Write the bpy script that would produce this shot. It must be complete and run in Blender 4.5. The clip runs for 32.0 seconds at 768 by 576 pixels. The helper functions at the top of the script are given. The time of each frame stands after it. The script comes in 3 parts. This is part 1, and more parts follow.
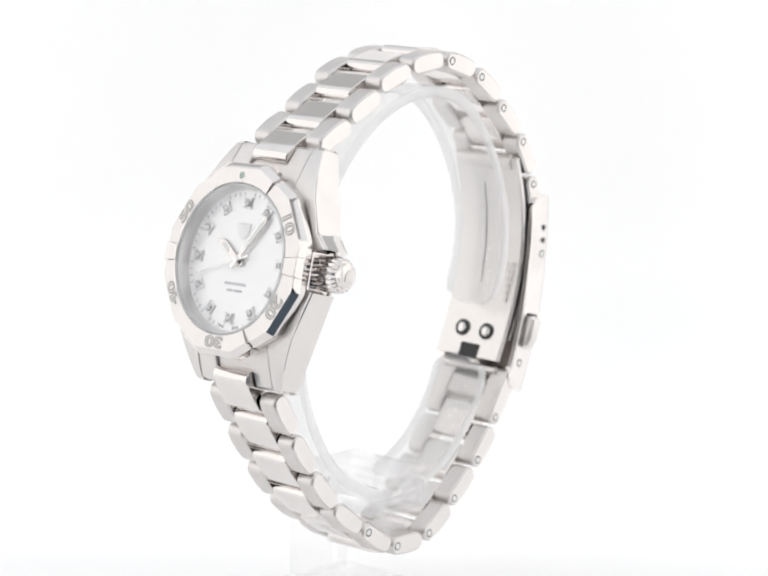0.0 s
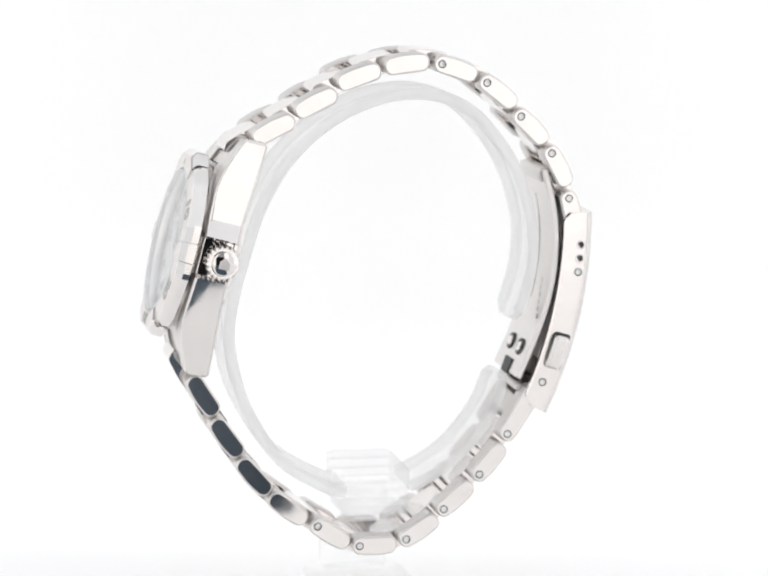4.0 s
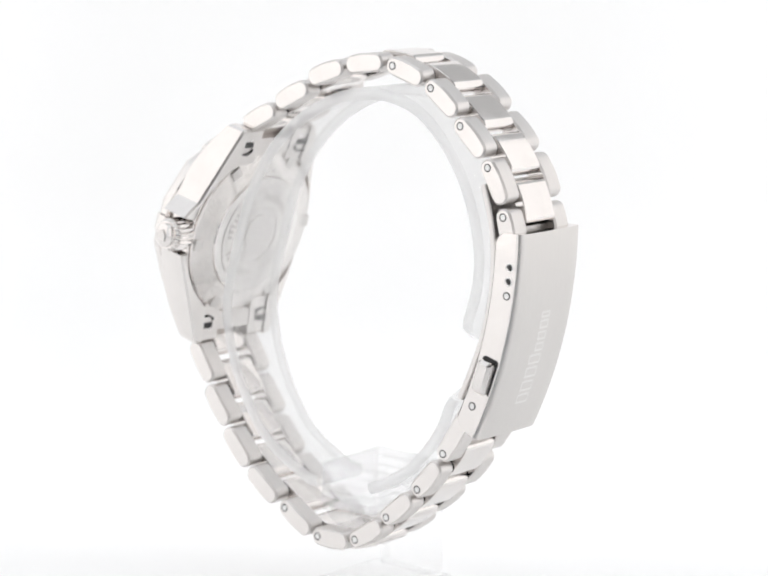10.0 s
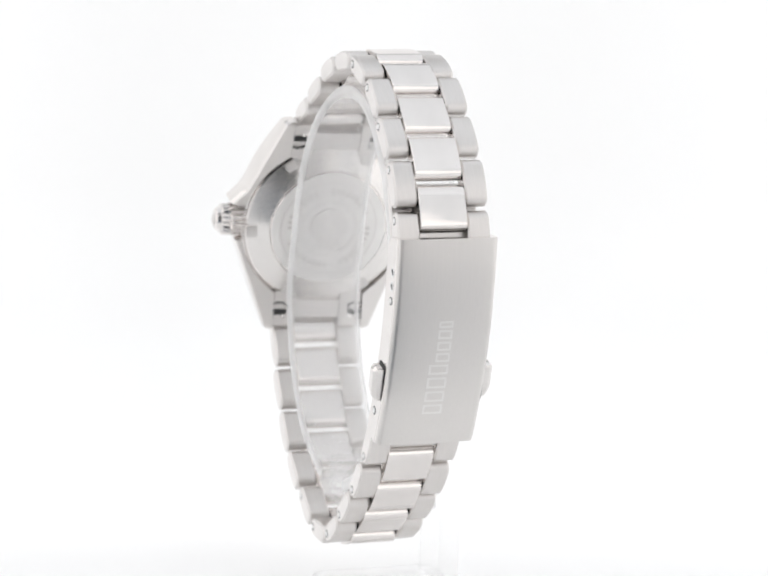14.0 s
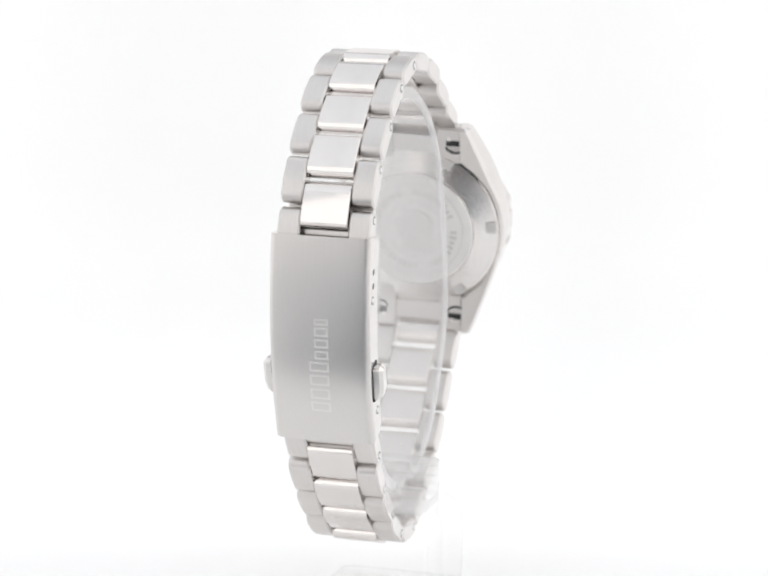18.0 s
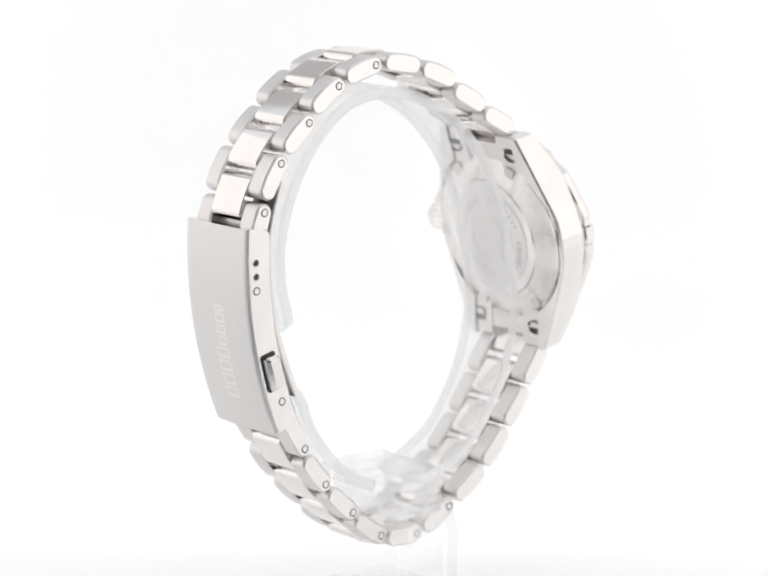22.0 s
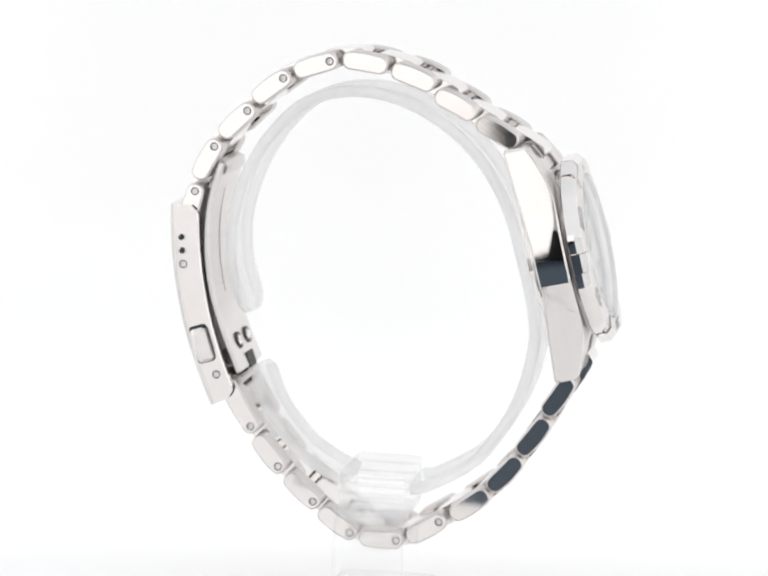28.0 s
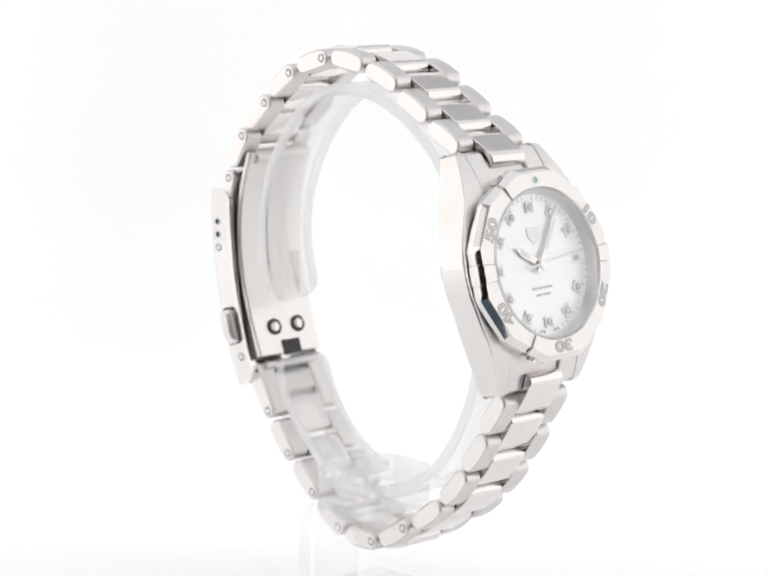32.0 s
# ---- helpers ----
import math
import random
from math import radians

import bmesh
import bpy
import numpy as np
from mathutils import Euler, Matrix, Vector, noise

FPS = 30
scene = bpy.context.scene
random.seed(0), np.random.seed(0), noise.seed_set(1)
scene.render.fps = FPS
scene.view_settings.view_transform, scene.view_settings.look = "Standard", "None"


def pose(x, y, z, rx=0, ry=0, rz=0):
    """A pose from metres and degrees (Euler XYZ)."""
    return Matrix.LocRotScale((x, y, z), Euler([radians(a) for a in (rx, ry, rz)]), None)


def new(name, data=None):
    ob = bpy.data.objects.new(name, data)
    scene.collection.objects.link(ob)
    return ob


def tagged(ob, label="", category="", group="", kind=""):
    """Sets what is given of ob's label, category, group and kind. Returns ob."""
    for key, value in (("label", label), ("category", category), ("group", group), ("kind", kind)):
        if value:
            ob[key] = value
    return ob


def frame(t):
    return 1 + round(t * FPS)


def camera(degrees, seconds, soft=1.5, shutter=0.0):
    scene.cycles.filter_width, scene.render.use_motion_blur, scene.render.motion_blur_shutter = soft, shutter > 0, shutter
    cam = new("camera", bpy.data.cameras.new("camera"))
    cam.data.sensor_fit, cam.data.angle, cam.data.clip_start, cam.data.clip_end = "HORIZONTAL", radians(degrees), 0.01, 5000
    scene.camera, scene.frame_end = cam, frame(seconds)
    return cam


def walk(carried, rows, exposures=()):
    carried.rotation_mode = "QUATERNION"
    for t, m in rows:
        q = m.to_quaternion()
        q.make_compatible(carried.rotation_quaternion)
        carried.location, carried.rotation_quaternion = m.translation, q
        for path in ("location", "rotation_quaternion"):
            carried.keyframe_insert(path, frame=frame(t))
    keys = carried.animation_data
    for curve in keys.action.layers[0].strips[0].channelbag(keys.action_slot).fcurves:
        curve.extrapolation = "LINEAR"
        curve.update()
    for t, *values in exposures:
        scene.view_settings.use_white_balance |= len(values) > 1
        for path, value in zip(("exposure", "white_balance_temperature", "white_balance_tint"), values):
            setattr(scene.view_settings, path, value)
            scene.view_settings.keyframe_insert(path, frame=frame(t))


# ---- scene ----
# A steel wristwatch on a clear stand turns on a white table before a still camera.
MM = 0.001
TURN_START, TURN_RATE = 46.95, -8.513  # degrees, degrees a second
LIFT = -0.002  # the watch's own heights are counted from 2 mm under the table top

cam = camera(16.27, 32.0, soft=2.1)
CAM_POSE = Matrix.Translation((0.00058, -0.4, 0.116)) @ pose(0, 0, 0, 90 - 9.751, 0, 0) @ pose(0, 0, 0, 0, 0, 1.248)
cam.data.dof.use_dof, cam.data.dof.focus_distance, cam.data.dof.aperture_fstop = True, 0.382, 34
walk(cam, [(0.0, CAM_POSE), (32.0, CAM_POSE)])

# ---- world and light ----
world = bpy.data.worlds.new("dim_studio")
world.use_nodes = True
world.node_tree.nodes["Background"].inputs[0].default_value = (0.02, 0.022, 0.026, 1)
world.node_tree.nodes["Background"].inputs[1].default_value = 1.0
scene.world = world
scene.view_settings.exposure = 0.2


# ---- materials ----


def material(name, colour, rough=0.4, metal=0.0, **extra):
    m = bpy.data.materials.new(name)
    m.use_nodes = True
    b = m.node_tree.nodes["Principled BSDF"]
    b.inputs["Base Color"].default_value = (*colour, 1)
    b.inputs["Roughness"].default_value = rough
    b.inputs["Metallic"].default_value = metal
    for key, value in extra.items():
        b.inputs[key.replace("_", " ")].default_value = value
    return m


def node(m, kind, **values):
    n = m.node_tree.nodes.new(kind)
    for key, value in values.items():
        n.inputs[key.replace("_", " ")].default_value = value
    return n


def stretched(m, scale, detail=3.0):
    """Noise on the object's own coordinates, stretched by scale."""
    link = m.node_tree.links.new
    tc = m.node_tree.nodes.new("ShaderNodeTexCoord")
    mp = node(m, "ShaderNodeMapping", Scale=scale)
    nz = node(m, "ShaderNodeTexNoise", Scale=1.0, Detail=detail, Roughness=0.6)
    link(tc.outputs["Object"], mp.inputs["Vector"])
    link(mp.outputs["Vector"], nz.inputs["Vector"])
    return nz


def ramped(m, nz, low, high, socket):
    link = m.node_tree.links.new
    r = node(m, "ShaderNodeMapRange", To_Min=low, To_Max=high)
    r.inputs["From Min"].default_value, r.inputs["From Max"].default_value = 0.3, 0.7
    link(nz.outputs["Fac"], r.inputs["Value"])
    link(r.outputs["Result"], m.node_tree.nodes["Principled BSDF"].inputs[socket])


def bumped(m, nz, strength, distance):
    link = m.node_tree.links.new
    b = node(m, "ShaderNodeBump", Strength=strength, Distance=distance)
    link(nz.outputs["Fac"], b.inputs["Height"])
    link(b.outputs["Normal"], m.node_tree.nodes["Principled BSDF"].inputs["Normal"])


def tinted(m, nz, dark, light):
    link = m.node_tree.links.new
    r = m.node_tree.nodes.new("ShaderNodeValToRGB")
    r.color_ramp.elements[0].position, r.color_ramp.elements[1].position = 0.3, 0.7
    r.color_ramp.elements[0].color, r.color_ramp.elements[1].color = (*dark, 1), (*light, 1)
    link(nz.outputs["Fac"], r.inputs["Fac"])
    link(r.outputs["Color"], m.node_tree.nodes["Principled BSDF"].inputs["Base Color"])


def steel(name, rough, grain, strength, colour=(0.80, 0.768, 0.748), spread=0.06, streaks=(0.97, 1.02), brushed=0.0, axis="Y"):
    m = material(name, colour, rough, 1.0)
    fine = stretched(m, grain, 4.0)
    ramped(m, fine, rough - spread, rough + spread, "Roughness")
    bumped(m, fine, strength, 0.00004)
    smear = stretched(m, (180, 180, 180), 2.0)
    streak = stretched(m, [g * 0.3 for g in grain], 2.0) if max(grain) > 10000 else smear
    if brushed:
        b = m.node_tree.nodes["Principled BSDF"]
        t = m.node_tree.nodes.new("ShaderNodeTangent")
        t.direction_type, t.axis = "RADIAL", axis
        m.node_tree.links.new(t.outputs["Tangent"], b.inputs["Tangent"])
        b.inputs["Anisotropic"].default_value, b.inputs["Anisotropic Rotation"].default_value = brushed, 0.25
    tinted(m, streak, [c * streaks[0] for c in colour], [min(1, c * streaks[1]) for c in colour])
    return m


POLISHED = steel("polished_steel", 0.07, (300, 300, 300), 0.03, spread=0.03)
SATIN_X = steel("brushed_steel_lengthwise", 0.36, (350, 16000, 16000), 0.05, (0.735, 0.708, 0.69), brushed=0.7)
SATIN_Y = steel("brushed_steel_across", 0.38, (16000, 350, 16000), 0.06, (0.73, 0.705, 0.688))
SATIN_Z = steel("brushed_steel_upright", 0.38, (16000, 16000, 350), 0.03, (0.76, 0.737, 0.717), brushed=0.85, streaks=(0.985, 1.01))
RING = steel("satin_bezel_ring", 0.34, (9000, 9000, 9000), 0.05, (0.77, 0.743, 0.725))
TURNED = steel("turned_steel", 0.27, (9000, 9000, 9000), 0.05, (0.84, 0.815, 0.795), brushed=0.9, axis="Z")
BLASTED = steel("blasted_steel", 0.5, (9000, 9000, 9000), 0.3, (0.88, 0.865, 0.85))
CUT = steel("bright_cut_steel", 0.55, (9000, 9000, 9000), 0.2, (0.86, 0.845, 0.83))
SATIN_SOFT = steel("satin_steel_sheet", 0.34, (16000, 16000, 350), 0.05, (0.77, 0.745, 0.725))
GROOVE = material("dark_joint", (0.05, 0.05, 0.05), 0.5, 0.6)
PIN_RING = material("dull_pin_hole", (0.10, 0.10, 0.10), 0.4, 0.8)
ENGRAVED = steel("engraved_steel", 0.5, (9000, 9000, 9000), 0.2, (0.72, 0.70, 0.685))
NUMERAL = steel("engraved_numeral", 0.5, (9000, 9000, 9000), 0.2, (0.40, 0.39, 0.38))
RELIEF = steel("fine_satin_relief", 0.32, (9000, 9000, 9000), 0.1, (0.81, 0.79, 0.775))
PEARL = material("mother_of_pearl", (0.96, 0.96, 0.96), 0.3, 0.4, IOR=1.6)
tinted(PEARL, stretched(PEARL, (260, 700, 260), 5.0), (0.95, 0.955, 0.97), (0.99, 0.985, 0.98))
PALE = material("pale_silver_print", (0.90, 0.905, 0.91), 0.4, 0.2)
SILVERED = material("silvered_ring", (0.86, 0.85, 0.84), 0.3, 1.0)
INK = material("grey_print", (0.38, 0.39, 0.42), 0.5)
LUME = material("luminous_paint", (0.90, 0.91, 0.88), 0.6)
LUME_PIP = material("luminous_pip", (0.42, 0.52, 0.45), 0.5)
SETTING = steel("white_gold_setting", 0.3, (9000, 9000, 9000), 0.2, (0.84, 0.835, 0.83))
GEM = material("diamond", (0.97, 0.97, 1.0), 0.01, 0.0, IOR=2.4, Transmission_Weight=0.6)
def clear_pane(name, gloss, milky=0.0, tint=(0.985, 0.99, 0.99)):
    """Clear glass or plastic: see-through, with the gloss of its surface and a little milkiness."""
    m = bpy.data.materials.new(name)
    m.use_nodes = True
    t = m.node_tree
    t.nodes.clear()
    out, mix, body = t.nodes.new("ShaderNodeOutputMaterial"), t.nodes.new("ShaderNodeMixShader"), t.nodes.new("ShaderNodeMixShader")
    clear, shine, fr = t.nodes.new("ShaderNodeBsdfTransparent"), t.nodes.new("ShaderNodeBsdfGlossy"), t.nodes.new("ShaderNodeLayerWeight")
    haze = t.nodes.new("ShaderNodeBsdfTranslucent")
    haze.inputs["Color"].default_value = (0.95, 0.95, 0.96, 1)
    clear.inputs["Color"].default_value = (*tint, 1)
    shine.inputs["Roughness"].default_value = 0.04
    fr.inputs["Blend"].default_value = 0.5
    power = t.nodes.new("ShaderNodeMath")
    power.operation, power.inputs[1].default_value = "POWER", 5.0
    scaled = t.nodes.new("ShaderNodeMath")
    scaled.operation, scaled.inputs[1].default_value, scaled.inputs[2].default_value = "MULTIPLY_ADD", gloss, 0.035
    t.links.new(fr.outputs["Facing"], power.inputs[0])
    t.links.new(power.outputs[0], scaled.inputs[0])
    body.inputs["Fac"].default_value = milky
    t.links.new(clear.outputs[0], body.inputs[1])
    t.links.new(haze.outputs[0], body.inputs[2])
    t.links.new(scaled.outputs[0], mix.inputs["Fac"])
    t.links.new(body.outputs[0], mix.inputs[1])
    t.links.new(shine.outputs[0], mix.inputs[2])
    t.links.new(mix.outputs[0], out.inputs["Surface"])
    return m


GLASS = clear_pane("sapphire_crystal", 1.0, 0.0, (0.998, 0.998, 0.998))
FROSTED = material("ground_crystal_edge", (0.82, 0.84, 0.84), 0.35, 0.0, Transmission_Weight=0.4)


def acrylic(name, rough, clear, milky, uneven=0.04):
    """Clear plastic: partly refracting, mostly plain see-through, with white haze mixed in."""
    m = material(name, (0.99, 0.99, 0.995), rough, 0.0, IOR=1.49, Transmission_Weight=1.0)
    t = m.node_tree
    out, body = t.nodes["Material Output"], t.nodes["Principled BSDF"]
    plain, through_haze, front_haze = t.nodes.new("ShaderNodeBsdfTransparent"), t.nodes.new("ShaderNodeBsdfTranslucent"), t.nodes.new("ShaderNodeBsdfDiffuse")
    for haze in (through_haze, front_haze):
        haze.inputs["Color"].default_value = (0.99, 0.99, 0.99, 1)
    first, both, second = t.nodes.new("ShaderNodeMixShader"), t.nodes.new("ShaderNodeMixShader"), t.nodes.new("ShaderNodeMixShader")
    first.inputs["Fac"].default_value, both.inputs["Fac"].default_value = clear, 0.5
    haze_noise = stretched(m, (300, 40, 300), 1.0)
    amount = node(m, "ShaderNodeMapRange", To_Min=milky * (1 - uneven), To_Max=milky * (1 + uneven))
    amount.inputs["From Min"].default_value, amount.inputs["From Max"].default_value = 0.3, 0.7
    t.links.new(haze_noise.outputs["Fac"], amount.inputs["Value"])
    t.links.new(amount.outputs["Result"], second.inputs["Fac"])
    t.links.new(body.outputs[0], first.inputs[1])
    t.links.new(plain.outputs[0], first.inputs[2])
    t.links.new(through_haze.outputs[0], both.inputs[1])
    t.links.new(front_haze.outputs[0], both.inputs[2])
    t.links.new(first.outputs[0], second.inputs[1])
    t.links.new(both.outputs[0], second.inputs[2])
    t.links.new(second.outputs[0], out.inputs["Surface"])
    return m


ACRYLIC = acrylic("clear_acrylic", 0.03, 0.96, 0.19, 0.02)
ACRYLIC_POST = acrylic("clear_acrylic_post", 0.03, 0.9, 0.07)
# Extra white haze stands in for the light carried out at the cut edges.
ACRYLIC_EDGE = acrylic("clear_acrylic_cut_edge", 0.1, 0.98, 0.6, 0.02)
ACRYLIC_SOFT = acrylic("clear_acrylic_grooved", 0.08, 0.8, 0.14)
# Slight glow added to the white, to lighten what the steel flanks reflect.
TABLE = material("white_table_with_glow", (0.92, 0.92, 0.92), 0.18, Emission_Color=(1.0, 0.99, 0.98, 1), Emission_Strength=0.05)
tinted(TABLE, stretched(TABLE, (40, 40, 40), 4.0), (0.91, 0.91, 0.91), (0.94, 0.94, 0.94))


def glow_fabric(name, colour, strength):
    """Diffusion fabric of the unseen light tent; its own glow stands in for lamps."""
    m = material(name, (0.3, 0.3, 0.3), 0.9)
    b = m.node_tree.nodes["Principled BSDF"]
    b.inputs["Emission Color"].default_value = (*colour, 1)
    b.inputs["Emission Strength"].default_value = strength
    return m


# Bright, half and faint glow, panel by panel, to shape what the steel reflects.
FABRIC_WALL = glow_fabric("back_wall_faint_glow", (0.97, 0.985, 1.0), 0.24)
FABRIC_SIDE = glow_fabric("side_fabric_glow", (1.0, 0.98, 0.97), 0.88)
FABRIC_TOP = glow_fabric("top_fabric_glow", (0.925, 0.96, 1.0), 0.66)
FABRIC_FRONT = glow_fabric("front_fabric_glow", (1.0, 0.968, 0.955), 0.93)
FABRIC_CORNER = glow_fabric("corner_fabric_half_glow", (0.94, 0.97, 1.0), 0.56)
FABRIC_DIM = glow_fabric("front_fabric_faint_glow", (0.96, 0.98, 1.0), 0.08)
# Glow added to the sweep's own white, stronger towards the back; nothing lights it from behind.
SWEEP = material("white_sweep_with_glow", (0.80, 0.80, 0.80), 0.2)
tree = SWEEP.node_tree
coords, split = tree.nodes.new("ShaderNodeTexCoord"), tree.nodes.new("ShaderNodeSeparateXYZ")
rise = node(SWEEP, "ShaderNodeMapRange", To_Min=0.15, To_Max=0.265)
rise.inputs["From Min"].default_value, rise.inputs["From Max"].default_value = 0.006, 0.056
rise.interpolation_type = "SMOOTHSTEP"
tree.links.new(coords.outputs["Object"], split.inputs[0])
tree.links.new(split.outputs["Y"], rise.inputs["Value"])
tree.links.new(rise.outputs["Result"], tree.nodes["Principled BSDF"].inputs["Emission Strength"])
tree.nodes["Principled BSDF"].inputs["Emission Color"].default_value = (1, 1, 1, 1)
DARK = material("dark_studio_paint", (0.03, 0.032, 0.036), 0.8)
DARK_TABLE = material("dark_blue_table_cloth", (0.07, 0.10, 0.135), 0.8)

# ---- mesh helpers: all lengths in millimetres ----


def finish(bm, smooth=35):
    bmesh.ops.recalc_face_normals(bm, faces=bm.faces[:])
    for f in bm.faces:
        f.smooth = smooth > 0
    for e in bm.edges:
        if len(e.link_faces) != 2 or e.calc_face_angle(0) > radians(smooth):
            e.smooth = False
    bmesh.ops.scale(bm, vec=(MM, MM, MM), verts=bm.verts[:])


def mesh_of(name, bm, materials, smooth=35):
    finish(bm, smooth)
    me = bpy.data.meshes.new(name)
    bm.to_mesh(me)
    bm.free()
    for m in materials if isinstance(materials, (list, tuple)) else [materials]:
        me.materials.append(m)
    return me


def mm(m):
    """A pose in millimetres as one in metres."""
    out = m.copy()
    out.translation *= MM
    return out


def part(name, data, materials=None, parent=None, label="", at=None, smooth=35):
    """One mesh object under a thing or under a part; data: a bmesh in millimetres, or a finished mesh."""
    me = mesh_of(name, data, materials, smooth) if isinstance(data, bmesh.types.BMesh) else data
    ob = new(name, me)
    ob.parent = parent
    if at is not None:
        ob.matrix_basis = mm(at)
    return tagged(ob, label)


def prism(bm, outline, lo, hi, bevel=0.0, axis="z", material_index=0):
    """Extrude a closed 2D outline from lo to hi along an axis, with bevelled rims."""
    def at(p, h):
        return {"z": (p[0], p[1], h), "y": (p[0], h, p[1]), "x": (h, p[0], p[1])}[axis]
    n = len(outline)

    def inset(d):
        if d == 0:
            return outline
        out = []
        area2 = sum(outline[i][0] * outline[(i + 1) % n][1] - outline[(i + 1) % n][0] * outline[i][1] for i in range(n))
        s = 1 if area2 > 0 else -1
        for i in range(n):
            a, b, c = Vector(outline[i - 1]), Vector(outline[i]), Vector(outline[(i + 1) % n])
            d1, d2 = (b - a).normalized(), (c - b).normalized()
            n1, n2 = Vector((-d1.y, d1.x)) * s, Vector((-d2.y, d2.x)) * s
            k = n1 + n2
            k = k / max(0.4, k.length_squared / 2)
            out.append(tuple(b + k * d))
        return out
    small = inset(bevel)
    levels = [(outline, lo), (outline, hi)] if bevel == 0 else [(small, lo), (outline, lo + bevel), (outline, hi - bevel), (small, hi)]
    rings = [[bm.verts.new(at(p, h)) for p in ring] for ring, h in levels]
    faces = []
    for r1, r2 in zip(rings, rings[1:]):
        for i in range(n):
            faces.append(bm.faces.new((r1[i], r1[(i + 1) % n], r2[(i + 1) % n], r2[i])))
    faces.append(bm.faces.new(rings[0]))
    faces.append(bm.faces.new(rings[-1]))
    for f in faces:
        f.material_index = material_index
    return faces


def lathe(bm, profile, steps=64, radius=None, closed=False, material_index=0, a0=0.0, a1=360.0):
    """Turn (radius, height) pairs about z; radius(angle, index, r) may shape it."""
    full = abs(a1 - a0) >= 360
    count = steps if full else steps + 1
    rings = []
    for k in range(count):
        a = radians(a0 + (a1 - a0) * k / steps)
        ring = []
        for i, (r, h) in enumerate(profile):
            rr = radius(a, i, r) if radius else r
            ring.append(bm.verts.new((rr * math.cos(a), rr * math.sin(a), h)))
        rings.append(ring)
    n = len(profile)
    for k in range(count if full else count - 1):
        r1, r2 = rings[k], rings[(k + 1) % count]
        for i in range(n if closed else n - 1):
            j = (i + 1) % n
            f = bm.faces.new((r1[i], r2[i], r2[j], r1[j]))
            f.material_index = material_index
    if not full and closed:
        bm.faces.new(rings[0])
        bm.faces.new(rings[-1])
    return rings


def rounded(w, h, r, steps=5, cx=0.0, cy=0.0):
    pts = []
    for sx, sy, a0 in ((1, 1, 0), (-1, 1, 90), (-1, -1, 180), (1, -1, 270)):
        for i in range(steps + 1):
            a = radians(a0 + 90 * i / steps)
            pts.append((cx + sx * (w / 2 - r) + r * math.cos(a), cy + sy * (h / 2 - r) + r * math.sin(a)))
    return pts


def circle(r, steps=24, cx=0.0, cy=0.0):
    return [(cx + r * math.cos(2 * math.pi * i / steps), cy + r * math.sin(2 * math.pi * i / steps)) for i in range(steps)]


def loft(bm, sections, caps=True):
    rings = [[bm.verts.new(p) for p in s] for s in sections]
    n = len(rings[0])
    for r1, r2 in zip(rings, rings[1:]):
        for i in range(n):
            bm.faces.new((r1[i], r1[(i + 1) % n], r2[(i + 1) % n], r2[i]))
    if caps:
        bm.faces.new(rings[0])
        bm.faces.new(rings[-1])
    return rings


def strip(bm, path, thickness, half_width, v_mid=0.0, round_ends=0.0, bevel=0.3, first=True, last=True):
    """A band that follows (u, z) points, thickness to the inner side, across v; ends rounded in plan."""
    n = len(path)
    run = [0.0]
    for a, b in zip(path, path[1:]):
        run.append(run[-1] + math.dist(a, b))
    sections = []
    for i in range(n):
        a, b = Vector(path[max(0, i - 1)]), Vector(path[min(n - 1, i + 1)])
        d = (b - a).normalized()
        inner = Vector((d.y, -d.x))
        h = half_width
        if round_ends:
            s = min(run[i] if first else 99, run[-1] - run[i] if last else 99)
            if s < round_ends:
                h = half_width - round_ends + math.sqrt(max(0.0, round_ends ** 2 - (round_ends - s) ** 2))
        o = Vector(path[i])
        e = min(bevel, h * 0.4)
        sec = []
        for v, k in ((-h + e, 0), (h - e, 0), (h, e), (h, thickness - e), (h - e, thickness), (-h + e, thickness), (-h, thickness - e), (-h, e)):
            p = o + inner * k
            sec.append((p.x, v_mid + v, p.y))
        sections.append(sec)
    loft(bm, sections)


def smooth_path(points, steps):
    """Catmull-Rom through a few points."""
    pts = [Vector(p) for p in points]
    pts = [2 * pts[0] - pts[1]] + pts + [2 * pts[-1] - pts[-2]]
    out = []
    for i in range(1, len(pts) - 2):
        p0, p1, p2, p3 = pts[i - 1:i + 3]
        for k in range(steps):
            t = k / steps
            out.append(0.5 * (2 * p1 + (p2 - p0) * t + (2 * p0 - 5 * p1 + 4 * p2 - p3) * t * t + (3 * p1 - p0 - 3 * p2 + p3) * t ** 3))
    out.append(pts[-2])
    return [tuple(p) for p in out]


def lettering(text, size, depth, fat=0.0):
    """A mesh of raised characters, centred, in millimetres of height."""
    curve = bpy.data.curves.new("lettering", "FONT")
    curve.body, curve.size, curve.extrude, curve.offset = text, size * MM, depth * MM, fat * MM
    curve.align_x, curve.align_y = "CENTER", "CENTER"
    ob = new("lettering", curve)
    bpy.context.view_layer.update()
    me = bpy.data.meshes.new_from_object(ob.evaluated_get(bpy.context.evaluated_depsgraph_get()))
    bpy.data.objects.remove(ob)
    return me


# ---- the light tent ----


def slab(name, lo, hi, m, label, category="wall"):
    bm = bmesh.new()
    prism(bm, [(lo[0], lo[1]), (hi[0], lo[1]), (hi[0], hi[1]), (lo[0], hi[1])], lo[2], hi[2])
    bmesh.ops.scale(bm, vec=(1000, 1000, 1000), verts=bm.verts[:])
    ob = new(name, mesh_of(name, bm, m, 30))
    return tagged(ob, label, category, kind="structure")


